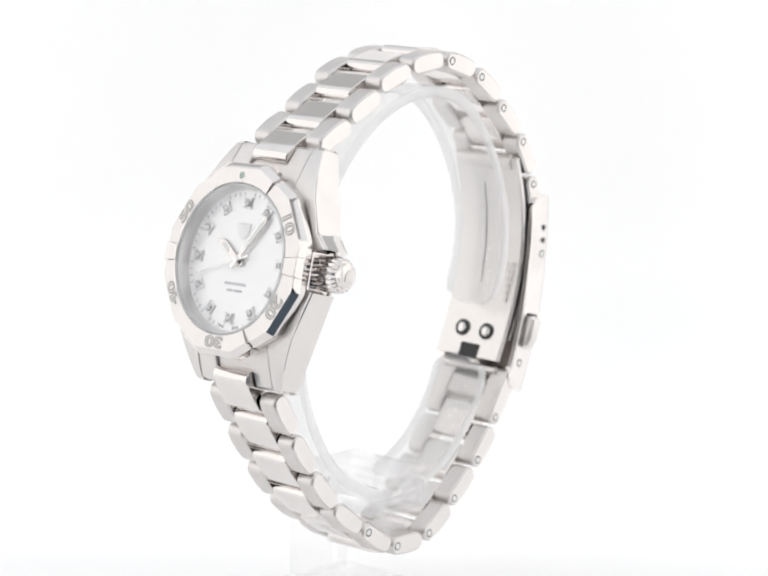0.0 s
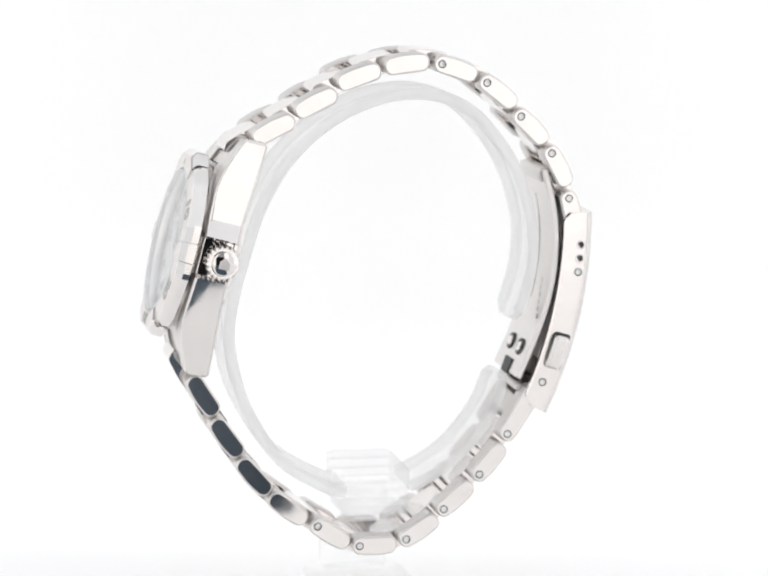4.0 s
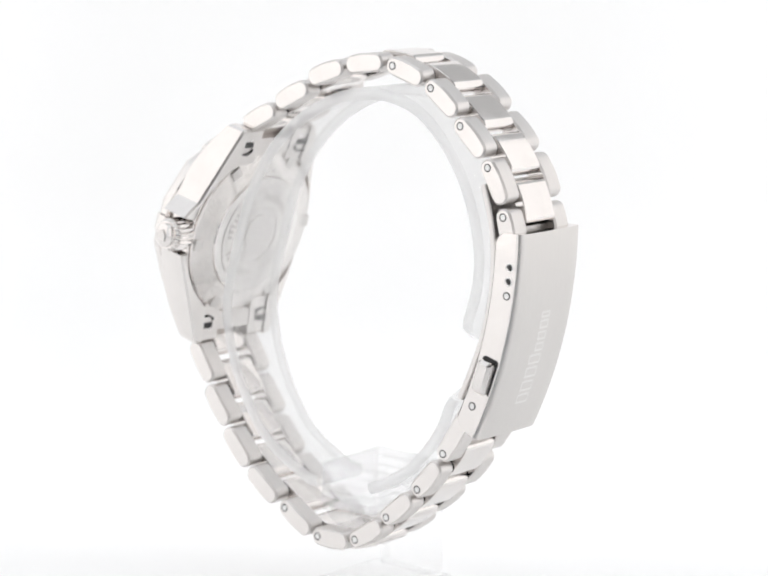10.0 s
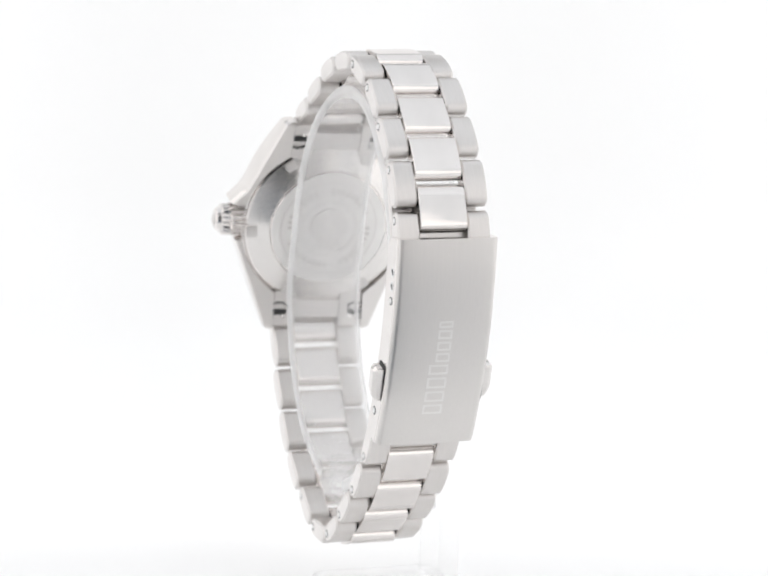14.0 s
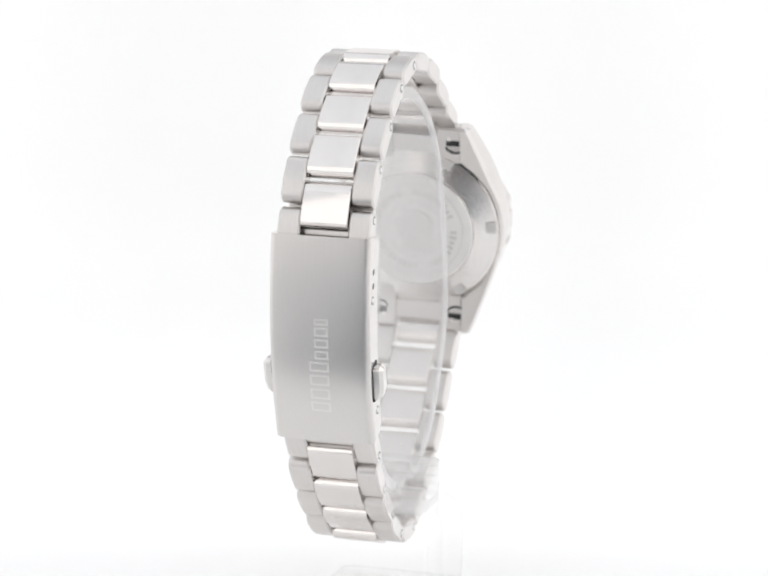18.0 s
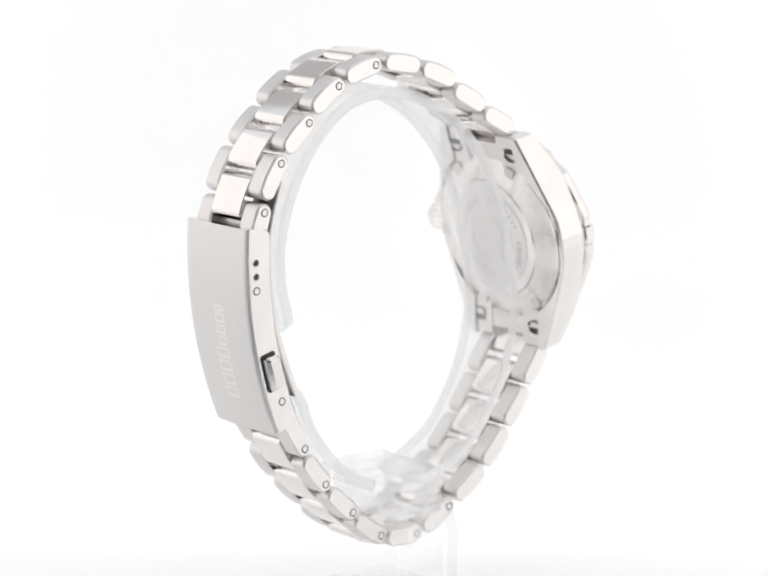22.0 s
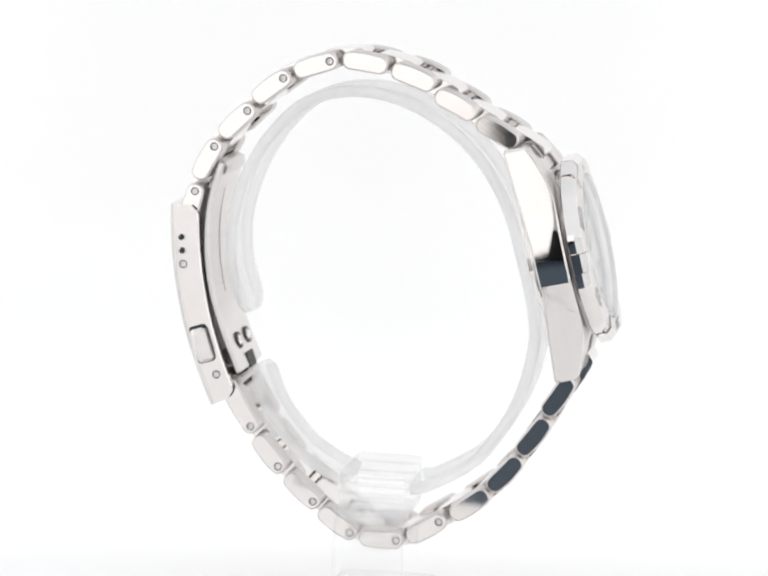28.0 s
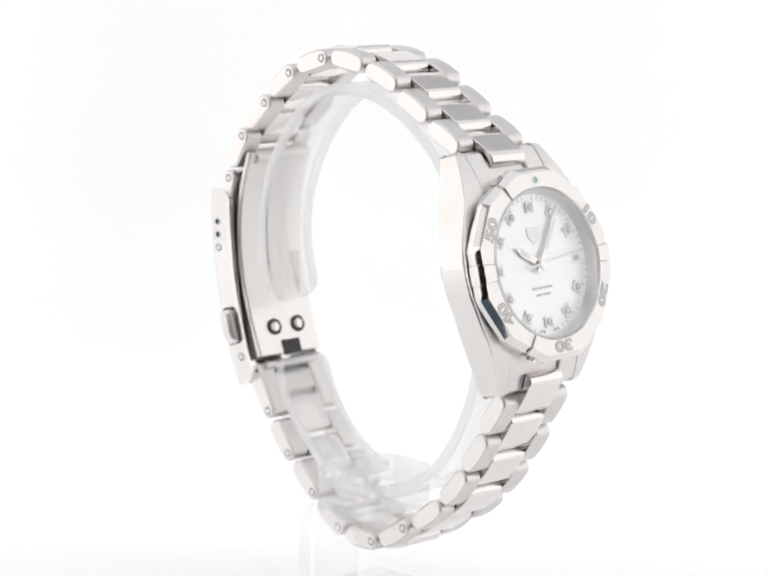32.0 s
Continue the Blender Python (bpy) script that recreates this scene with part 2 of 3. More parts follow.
def cove():
    """The white sweep: table top that curves up into a low backdrop, its glow put into the material."""
    bm = bmesh.new()
    line = [(-0.066, 0.0), (0.032, 0.0)]
    for i in range(1, 13):
        a = radians(90 * i / 12)
        line.append((0.032 + 0.06 * math.sin(a), 0.06 - 0.06 * math.cos(a)))
    line.append((0.092, 0.14))
    under = [(y + 0.003, z - 0.003) for y, z in line]
    prism(bm, [(y * 1000, z * 1000) for y, z in line + under[::-1]], -300, 300, axis="x")
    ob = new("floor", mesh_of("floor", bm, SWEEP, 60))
    return tagged(ob, "white seamless sweep, glossy table top curving up to a backdrop with added glow", "floor", kind="structure")


cove()
# Unseen panels round the watch; they glow themselves and light it without lamps.
slab("wall_back", (-0.46, 0.34, -0.01), (0.46, 0.345, 0.45), FABRIC_WALL, "unseen white wall behind the backdrop, faint glow put in")
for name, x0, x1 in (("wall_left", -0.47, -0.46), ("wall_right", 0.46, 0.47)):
    slab(name, (x0, -0.29, -0.01), (x1, 0.37, 0.45), FABRIC_SIDE, "unseen white diffusion fabric side wall, glow put in")
    slab(name + "_corner", (x0, -0.36, -0.01), (x1, -0.29, 0.45), FABRIC_CORNER, "unseen white fabric at the corner, weaker glow put in")
slab("ceiling", (-0.47, -0.14, 0.45), (0.47, 0.37, 0.46), FABRIC_TOP, "unseen white diffusion fabric ceiling, glow put in", "ceiling")
slab("ceiling_front", (-0.12, -0.36, 0.45), (0.12, -0.14, 0.46), FABRIC_DIM, "unseen front strip of the fabric ceiling, faint glow put in", "ceiling")
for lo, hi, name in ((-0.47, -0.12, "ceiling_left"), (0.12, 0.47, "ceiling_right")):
    slab(name, (lo, -0.36, 0.45), (hi, -0.14, 0.46), FABRIC_TOP, "unseen white diffusion fabric ceiling, glow put in", "ceiling")
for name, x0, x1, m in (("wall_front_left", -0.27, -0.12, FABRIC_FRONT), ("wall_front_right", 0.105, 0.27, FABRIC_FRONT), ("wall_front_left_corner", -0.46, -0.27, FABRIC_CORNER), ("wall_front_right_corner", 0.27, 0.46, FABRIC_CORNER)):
    slab(name, (x0, -0.37, -0.01), (x1, -0.36, 0.45), m, "unseen white fabric beside the camera opening, glow put in")
slab("wall_front_top", (-0.12, -0.37, 0.225), (0.105, -0.36, 0.45), FABRIC_DIM, "unseen white fabric above the camera opening, faint glow put in")
slab("floor_front", (-0.46, -0.60, -0.03), (0.46, -0.066, -0.02), DARK_TABLE, "dark blue table in front of the sweep", "floor")
# Unseen tops; the gap between them is cut to suit the dark reflections.
for near, far, end, name in ((-42, -115, -460, "floor_left"), (12, 134, 460, "floor_right")):
    bm = bmesh.new()
    prism(bm, [(near, -66.5), (far, -360), (end, -360), (end, -66.5)], -4, 0)
    tagged(new(name, mesh_of(name, bm, TABLE, 30)), "unseen white table top beside the camera, slight glow added", "floor", kind="structure")
slab("wall_studio", (-0.6, -1.0, -0.2), (0.6, -0.98, 1.0), DARK, "dark studio wall behind the camera")

slab("floor_side_left", (-0.46, -0.0665, -0.004), (-0.30, 0.34, 0.0), TABLE, "unseen white table top, slight glow added", "floor")
slab("floor_side_right", (0.30, -0.0665, -0.004), (0.46, 0.34, 0.0), TABLE, "unseen white table top, slight glow added", "floor")

# ---- the watch ----
watch = tagged(new("wristwatch"), "steel ladies' wristwatch with pearl dial, closed bracelet on a clear stand", "wristwatch")
watch.location = (0, 0, LIFT)

CASE = Matrix(((-0.0155, 0.2461, -0.9691, -32.1),
               (-0.9992, 0.0306, 0.0238, -1.3),
               (0.0355, 0.9688, 0.2455, 57.1),
               (0, 0, 0, 1))) @ Matrix.Rotation(radians(1.2), 4, "Y") @ Matrix.Diagonal((1.018, 1.018, 1.0, 1.0))


def flank(y):
    """Half width of the case along twelve to six o'clock: rounded above, a crease below the middle."""
    d = y + 2.3
    if d < 0:
        return 13.6 + d * 0.29 - max(0.0, -7.5 - y) * 0.07
    if d < 8.5:
        return 13.55 + 0.2 * d - 0.0347 * d * d
    return 12.74 - (d - 8.5) * 0.39


def crown_flank(y):
    """The same on the crown's side: flat flanks, a slanted lip above and a recess for the crown."""
    if abs(y) <= 2.6:
        return 13.0
    plain = 13.95 - (abs(y) - 3.7) * 0.395
    if y >= 3.1:
        return plain + max(0.0, 5.4 - y) * 0.54
    if y > 2.6:
        return 13.0 + (y - 2.6) / 0.5 * 2.4
    if y > -3.0:
        return 13.0 + (-2.6 - y) / 0.4 * (plain - 13.0)
    return plain


def seat(y):
    """Half width of the round seat of the case back."""
    return max(7.25, math.sqrt(max(0.0, 13.6 ** 2 - y * y)) - 0.15)


def front_depth(y):
    a = abs(y)
    return 2.0 + 0.003 * a ** 2 + max(0, a - 9) ** 1.6 * 0.085


def back_depth(y):
    a = abs(y)
    return 7.0 + max(0, a - 4) * 0.14


def waist(y):
    """How far the flank's upper edge is rounded: fully beside the bezel, hardly on the lugs."""
    k = min(1.0, max(0.0, (10.0 - abs(y)) / 5.0))
    return k * k * (3 - 2 * k)


def build_case():
    """Barrel with four lugs: satin top, polished flanks and underside."""
    bm = bmesh.new()
    for sx in (1, -1):
        sections = []
        for y in (-17.3, -16.9, -16.2, -15.5, -14.5, -13.5, -12.6, -11.5, -10, -9.3, -8.6, -7.9, -7.2, -6.2, -5.4, -4.8, -4.2, -3.7, -3.0, -2.6, -2.31, -2.3, -1.8, -0.9, 0, 0.9, 1.8, 2.6, 3.1, 3.4, 3.8, 4.2, 4.8, 5.4, 5.41, 6.2, 7.2, 7.9, 8.6, 9.3, 10, 11.5, 12.6, 13.5, 14.5, 15.5, 16.2, 16.9, 17.3):
            x, f, b = crown_flank(y) if sx > 0 else flank(y), -front_depth(y), -back_depth(y)
            tip = 0.3 if abs(y) > 17.2 else 0.0
            x, f, b = x - tip, f - tip, b + tip
            k = waist(y)
            top = x - 0.16 - 0.3 * k
            drop = 0.16 + 0.3 * k
            turn = [(top + (x - top) * math.sin(radians(18 * j)), f - 0.16 - drop * (1 - math.cos(radians(18 * j)))) for j in range(6)]
            rim = [(7.1, f), (7.2, f + 0.12), (top - 0.7, f - 0.1)] + turn + [(x, f - 0.5 * (f - b)), (x, b + 0.32), (x - 0.02, b + 0.28), (x - 0.3, b), (seat(y), b), (seat(y) - 0.02, -6.8), (7.15, -6.8), (7.1, -6.75)]
            sections.append([(px * sx, y, pz) for px, pz in rim])
        loft(bm, sections)
    loft(bm, [[(-7.1, y, -front_depth(y)), (7.1, y, -front_depth(y)), (7.1, y, -6.9), (-7.1, y, -6.9)] for y in (-12.6, -10, -8, -6, 6, 8, 10, 12.6)])
    bm.normal_update()
    for f in bm.faces:
        c = f.calc_center_median()
        f.material_index = 1 if c.z > -front_depth(c.y) - 0.17 else 2 if c.z < 0.75 - back_depth(c.y) and abs(c.x) > seat(c.y) - 0.1 else 0
    return part("case", bm, [POLISHED, SATIN_Y, SATIN_SOFT], watch, "steel case with satin top and polished flanks", CASE, 24)


case = build_case()


def build_caseback():
    bm = bmesh.new()
    lathe(bm, [(13.5, -6.8), (13.5, -7.1), (13.35, -7.2), (13.3, -7.0), (13.2, -7.0), (13.15, -7.35), (12.9, -7.5), (9.45, -8.55), (9.35, -8.5), (9.3, -8.7), (9.2, -8.76), (0.01, -8.8)], 96)
    for f in bm.faces:
        r = f.calc_center_median().xy.length
        f.material_index = 1 if 9.5 < r < 12.9 else 2 if r < 9.1 else 0
    back = part("case_back", bm, [POLISHED, TURNED, BLASTED], case, "polished screw-down case back", Matrix.Identity(4), 30)
    for k in range(6):
        a = radians(60 * k - 5)
        bm = bmesh.new()
        prism(bm, rounded(1.9, 1.8, 0.12, 2, 11.9, 0), -8.0, -7.3)
        part("tool_notch", bm, [ENGRAVED], back, "", Matrix.Rotation(a, 4, "Z"))
    bm = bmesh.new()
    lathe(bm, [(7.8, -8.79), (7.8, -8.86), (7.55, -8.86), (7.55, -8.79)], 72)
    lathe(bm, [(4.6, -8.79), (4.6, -8.9), (4.3, -8.9), (4.3, -8.79)], 48)
    part("engraved_ring", bm, [RELIEF], back, "", Matrix.Identity(4))
    bm = bmesh.new()
    for k in range(44):
        if k % 11 in (9, 10):
            continue
        a = radians(k * 360 / 44)
        c, s = math.cos(a), math.sin(a)
        w, h = 0.24, 0.38 + 0.1 * (k % 3)
        q = [(6.2 - h, -w), (6.2 + h, -w), (6.2 + h, w), (6.2 - h, w)]
        prism(bm, [(x * c - y * s, x * s + y * c) for x, y in q], -8.84, -8.78)
    part("engraved_line", bm, [ENGRAVED], back, "ring of worn engraved marks", Matrix.Identity(4))
    bm = bmesh.new()
    prism(bm, circle(3.0, 32, 0, 0.3), -9.0, -8.78, 0.15)
    prism(bm, rounded(4.2, 1.6, 0.5, 3, 0, -2.9), -8.95, -8.78, 0.1)
    for cx, cy, r in ((0, 0.6, 1.3), (-2.3, 0.5, 0.55), (2.3, 0.5, 0.55)):
        lathe_at = bmesh.ops.create_circle(bm, cap_ends=True, segments=20, radius=r)
        bmesh.ops.translate(bm, vec=(cx, cy, -9.03), verts=lathe_at["verts"])
    part("relief", bm, [RELIEF], back, "raised round relief", Matrix.Identity(4))
    return back


build_caseback()


def riders(a):
    """How much the bezel's top is raised at an angle from twelve o'clock, in degrees."""
    a = abs((a + 180) % 360 - 180)
    if a < 29 or a > 151:
        return 1.0
    if 84 < a < 96:
        return 0.8
    return 0.0


STEPS = (29, 84, 96, 151, 209, 264, 276, 331)  # the riders end here, each with a fine groove


def build_bezel():
    """A twelve-sided turning bezel: narrow satin ring, broad polished facets, raised riders with crisp steps."""
    bm = bmesh.new()
    angles = sorted([2.0 * k for k in range(180)] + [c + d for c in STEPS for d in (-0.34, -0.2, 0.2, 0.34)])
    rings = []
    for clock_angle in angles:
        a = radians(90 - clock_angle)
        up = 0.36 * riders(clock_angle)
        cut = 0.22 if min(abs(clock_angle - c) for c in STEPS) < 0.25 else 0.0
        off = (a + math.pi / 12) % (math.pi / 6) - math.pi / 12
        poly = 1 / math.cos(off)
        if up and abs(math.sin(a)) > 0.5:
            # the long riders at twelve and six: satin almost to the rim
            outer = [(12.75 * poly, 0.5 + up), (12.87 * poly, 0.42 + up), (13.5 * poly, -0.2 + up), (13.6 * poly, -0.4 + up)]
        else:
            # flat facets; the short riders at three and nine stand proud of them
            out = 0.6 * up
            outer = [(12.67 * poly + out, 0.5 + up), (12.74 * poly + out, 0.46 + up), (13.36 * poly + out, -0.36 + up), (13.44 * poly + out, -0.5 + up)]
        prof = [(10.7, -0.75), (10.72, 0.68 + 0.5 * up), (10.85, 0.77 + 0.5 * up - cut)] + [(r - cut, h - cut) for r, h in outer] + [(13.44 * poly + 0.6 * up - cut, -1.5), (13.2, -1.85), (12.4, -1.95), (12.2, -2.7)]
        rings.append([bm.verts.new((r * math.cos(a), r * math.sin(a), h)) for r, h in prof])
    for k, r1 in enumerate(rings):
        r2 = rings[(k + 1) % len(rings)]
        for i in range(len(r1) - 1):
            f = bm.faces.new((r1[i], r2[i], r2[i + 1], r1[i + 1]))
            f.material_index = 1 if i == 2 else 0
    bezel = part("bezel", bm, [POLISHED, RING], watch, "satin twelve-sided bezel with polished facets and engraved minutes", CASE, 20)
    for text, minute in (("10", 10), ("20", 20), ("30", 30), ("40", 40), ("50", 50)):
        a = radians(-6 * minute)
        up = 0.36 * riders(6 * minute)
        tilt = Matrix.Rotation(radians(-9.0 if up == 0 else -2.7), 4, "X")
        at = Matrix.Rotation(a, 4, "Z") @ Matrix.Translation((0, 11.66, 0.664 + 0.76 * up)) @ Matrix.Scale(1.6, 4, (1, 0, 0)) @ tilt
        me = lettering(text, 2.15, 0.02, 0.1)
        me.materials.append(NUMERAL)
        part("numeral", me, None, bezel, "engraved minute numeral", at)
        me = lettering(text, 2.15, 0.02, -0.05)
        me.materials.append(ENGRAVED)
        part("numeral_floor", me, None, bezel, "lighter floor of the numeral", at @ Matrix.Translation((0, 0, 0.012)))
    bm = bmesh.new()
    lathe(bm, [(0.62, -0.2), (0.62, 0.06), (0.5, 0.1)], 24)
    prism(bm, circle(0.5, 24), 0.0, 0.07, 0.03, material_index=1)
    part("pip", bm, [POLISHED, LUME_PIP], bezel, "grey-green luminous pip", Matrix.Translation((0, 11.7, 0.87)) @ Matrix.Rotation(radians(-4.5), 4, "X"))
    return bezel


build_bezel()


def clock(r, angle, h=0.0):
    """A place on the dial: radius, degrees clockwise from twelve, height; its top points outwards."""
    return Matrix.Rotation(radians(-angle), 4, "Z") @ Matrix.Translation((0, r, h))


DIAL = CASE @ Matrix.Translation((0, 0, 0.3))


def build_dial():
    bm = bmesh.new()
    prism(bm, circle(10.2, 96), -1.9, -1.65)
    dial = part("dial", bm, [PEARL], watch, "white mother-of-pearl dial", DIAL)
    bm = bmesh.new()
    lathe(bm, [(10.75, -0.75), (10.75, -0.1), (10.65, -0.05), (9.95, -1.6), (9.95, -1.64), (10.75, -1.64)], 96, closed=True)
    part("chapter_ring", bm, [SILVERED], dial, "brushed steel inner ring", Matrix.Identity(4))
    bm = bmesh.new()
    for k in range(60):
        if k % 5 == 0:
            continue
        a = radians(-6 * k)
        c, s = math.cos(a), math.sin(a)
        q = [(-0.06, 9.2), (0.06, 9.2), (0.06, 9.75), (-0.06, 9.75)]
        prism(bm, [(x * c - y * s, x * s + y * c) for x, y in q], -1.65, -1.63)
    part("minute_track", bm, [INK], dial, "fine grey minute track", Matrix.Identity(4))
    bm = bmesh.new()
    prism(bm, rounded(1.15, 1.15, 0.12, 2), 0.0, 0.28, 0.05)
    for sx in (1, -1):
        for sy in (1, -1):
            prism(bm, circle(0.16, 8, 0.5 * sx, 0.5 * sy), 0.05, 0.42, 0.05)
    setting = mesh_of("hour_marker", bm, SETTING)
    bm = bmesh.new()
    rings = [[bm.verts.new((r * math.cos(k * math.pi / 4 + o), r * math.sin(k * math.pi / 4 + o), h)) for k in range(8)] for r, h, o in ((0.44, 0.29, 0), (0.47, 0.36, 0.39), (0.27, 0.52, 0))]
    for r1, r2 in zip(rings, rings[1:]):
        for i in range(8):
            bm.faces.new((r1[i], r1[(i + 1) % 8], r2[(i + 1) % 8], r2[i]))
    bm.faces.new(rings[0])
    bm.faces.new(rings[-1])
    stone = mesh_of("diamond", bm, GEM, 0)
    for hour in range(12):
        if hour == 3:
            continue
        marker = part("hour_marker", setting, None, dial, "square white metal marker with a diamond", clock(8.15, 30 * hour, -1.65) @ Matrix.Diagonal((1.22, 1.22, 1, 1)))
        part("diamond", stone, None, marker)
    bm = bmesh.new()
    prism(bm, rounded(1.7, 1.75, 0.12, 2), -1.65, -1.56, 0.03)
    window = part("date_window", bm, [SETTING], dial, "steel-framed date window", clock(0, 0) @ Matrix.Translation((7.85, 0, 0)))
    bm = bmesh.new()
    prism(bm, rounded(1.25, 1.3, 0.05, 1), -1.56, -1.545)
    part("date_disc", bm, [PEARL], window, "", Matrix.Identity(4))
    bm = bmesh.new()
    prism(bm, rounded(0.36, 0.9, 0.05, 1, -0.27, 0), -1.545, -1.535)
    prism(bm, rounded(0.36, 0.9, 0.05, 1, 0.27, 0), -1.545, -1.535)
    part("date_mark", bm, [INK], window, "two dark date bars", Matrix.Identity(4))
    # a plain shield and bars stand for the printed mark and lines
    bm = bmesh.new()
    prism(bm, [(-1.0, 0.8), (1.0, 0.8), (1.0, -0.2), (0.55, -0.75), (0, -1.1), (-0.55, -0.75), (-1.0, -0.2)], -1.65, -1.5, 0.08)
    part("shield", bm, [PALE], dial, "plain pale shield", Matrix.Translation((0, 4.3, 0)) @ Matrix.Diagonal((1.25, 1.25, 1, 1)))
    bm = bmesh.new()
    for k in range(9):
        prism(bm, rounded(0.27, 0.42, 0.05, 1, -1.92 + 0.48 * k, -3.3), -1.65, -1.635)
    part("print", bm, [INK], dial, "row of grey printed bars", Matrix.Identity(4))
    bm = bmesh.new()
    for k in range(10):
        if k == 4:
            continue
        prism(bm, rounded(0.22, 0.34, 0.04, 1, -1.35 + 0.3 * k, -4.25), -1.65, -1.635)
    part("print", bm, [INK], dial, "row of small grey printed bars", Matrix.Identity(4))
    bm = bmesh.new()
    for k in (-3, -2, 2, 3):
        a = radians(-180 + 3.2 * k)
        c, s = math.cos(-a), math.sin(-a)
        q = [(-0.18, 9.3), (0.18, 9.3), (0.18, 9.65), (-0.18, 9.65)]
        prism(bm, [(x * c - y * s, x * s + y * c) for x, y in q], -1.65, -1.635)
    part("print", bm, [INK], dial, "tiny grey printed bars", Matrix.Identity(4))
    return dial


build_dial()


def hand_mesh(length, width, tail, h):
    bm = bmesh.new()
    prism(bm, [(-width * 0.32, -tail), (width * 0.32, -tail), (width * 0.36, 0.9), (width / 2, length - width * 1.1), (0, length), (-width / 2, length - width * 1.1), (-width * 0.36, 0.9)], h, h + 0.16, 0.05)
    prism(bm, circle(0.75, 24), h, h + 0.17, 0.05)
    return bm


bm = hand_mesh(5.2, 1.25, 1.2, -1.35)
hour_hand = part("hour_hand", bm, [POLISHED], watch, "steel hour hand with white lume", DIAL @ clock(0, 303))
bm = bmesh.new()
prism(bm, [(-0.3, 2.2), (0.3, 2.2), (0.38, 3.7), (0, 4.3), (-0.38, 3.7)], -1.2, -1.17)
part("lume", bm, [LUME], hour_hand, "white luminous inlay", Matrix.Identity(4))
bm = hand_mesh(8.3, 1.0, 1.4, -1.12)
minute_hand = part("minute_hand", bm, [POLISHED], watch, "steel minute hand with white lume", DIAL @ clock(0, 36))
bm = bmesh.new()
prism(bm, [(-0.22, 2.4), (0.22, 2.4), (0.3, 6.9), (0, 7.5), (-0.3, 6.9)], -0.97, -0.94)
part("lume", bm, [LUME], minute_hand, "white luminous inlay", Matrix.Identity(4))
bm = bmesh.new()
prism(bm, [(-0.16, -2.6), (0.16, -2.6), (0.12, 0), (0.05, 8.9), (-0.05, 8.9), (-0.12, 0)], -0.85, -0.74, 0.02)
prism(bm, circle(0.55, 20), -0.87, -0.68, 0.05)
prism(bm, circle(0.28, 16, 0, 7.4), -0.85, -0.7, 0.03)
second_hand = part("second_hand", bm, [SETTING], watch, "thin steel second hand", DIAL @ clock(0, 252))

bm = bmesh.new()
lathe(bm, [(0.01, 1.25), (4, 1.23), (7.5, 1.16), (10.1, 1.06), (10.45, 0.96), (10.62, 0.7), (10.62, -0.3), (10.2, -0.3), (7.5, -0.12), (4, 0.02), (0.01, 0.08)], 72)
for f in bm.faces:
    c = f.calc_center_median()
    if math.hypot(c.x, c.y) > 10.47 and c.z < 0.9:
        f.material_index = 1
crystal = part("crystal", bm, [GLASS, FROSTED], watch, "clear slightly domed sapphire crystal", CASE, 30)
crystal.visible_shadow = False


def build_crown():
    to_side = CASE @ Matrix.Translation((13.4, 0.0, -5.2)) @ Matrix.Rotation(radians(90), 4, "Y")
    bm = bmesh.new()
    lathe(bm, [(1.7, -1.6), (1.7, -1.0), (1.5, -0.95), (1.5, 0.0)], 40)
    part("crown_tube", bm, [GROOVE], case, "dark crown tube", CASE.inverted() @ to_side)
    bm = bmesh.new()

    def ridges(a, i, r):
        return r + (0.13 * math.cos(20 * a) if i in (2, 3, 4) else 0)
    lathe(bm, [(0.01, -0.9), (2.0, -0.9), (2.33, -0.65), (2.42, 1.5), (2.33, 3.1), (2.05, 3.45), (1.85, 3.45), (1.75, 3.95), (1.5, 4.15), (0.01, 4.25)], 168, ridges)
    crown = part("crown", bm, [POLISHED], watch, "fluted polished steel crown", to_side, 40)
    bm = bmesh.new()
    prism(bm, [(-0.75, -0.75), (0.75, -0.75), (0.75, 0.3), (0, 0.95), (-0.75, 0.3)], 4.1, 4.42, 0.08)
    part("shield", bm, [SATIN_X], crown, "plain raised shield", Matrix.Identity(4))


build_crown()

# ---- the bracelet ----
# outer links: place (u, z) of the middle, direction along the bracelet, sideways shift
UPPER = [(-18.1, 74.2, 27, -0.95), (-11.84, 78.04, 27, -0.8), (-5.45, 81.86, 20, -0.6), (1.72, 83.71, 7.5, -0.45), (9.15, 83.05, -18, -0.35),
         (15.75, 79.65, -37, -0.2), (20.95, 74.4, -44, -0.1), (25.4, 68.45, -61, 0.0), (27.75, 61.4, -76, 0.05)]
LOWER = [(19.62, 29.85, -121, -1.0), (15.6, 23.6, -130, -1.35), (10.4, 18.2, -139, -1.6), (4.85, 13.5, -147, -1.75), (-1.95, 11.5, 180, -1.85),
         (-8.8, 13.6, 148, -2.0), (-15.3, 17.7, 143.5, -2.25), (-20.5, 22.8, 131.5, -2.35), (-24.65, 28.8, 126.5, -2.3), (-28.2, 35.15, 123, -2.05)]


def link_pose(u, z, angle, v):
    a = radians(angle)
    return Matrix(((math.cos(a), 0, -math.sin(a), u), (0, 1, 0, v), (math.sin(a), 0, math.cos(a), z), (0, 0, 0, 1)))


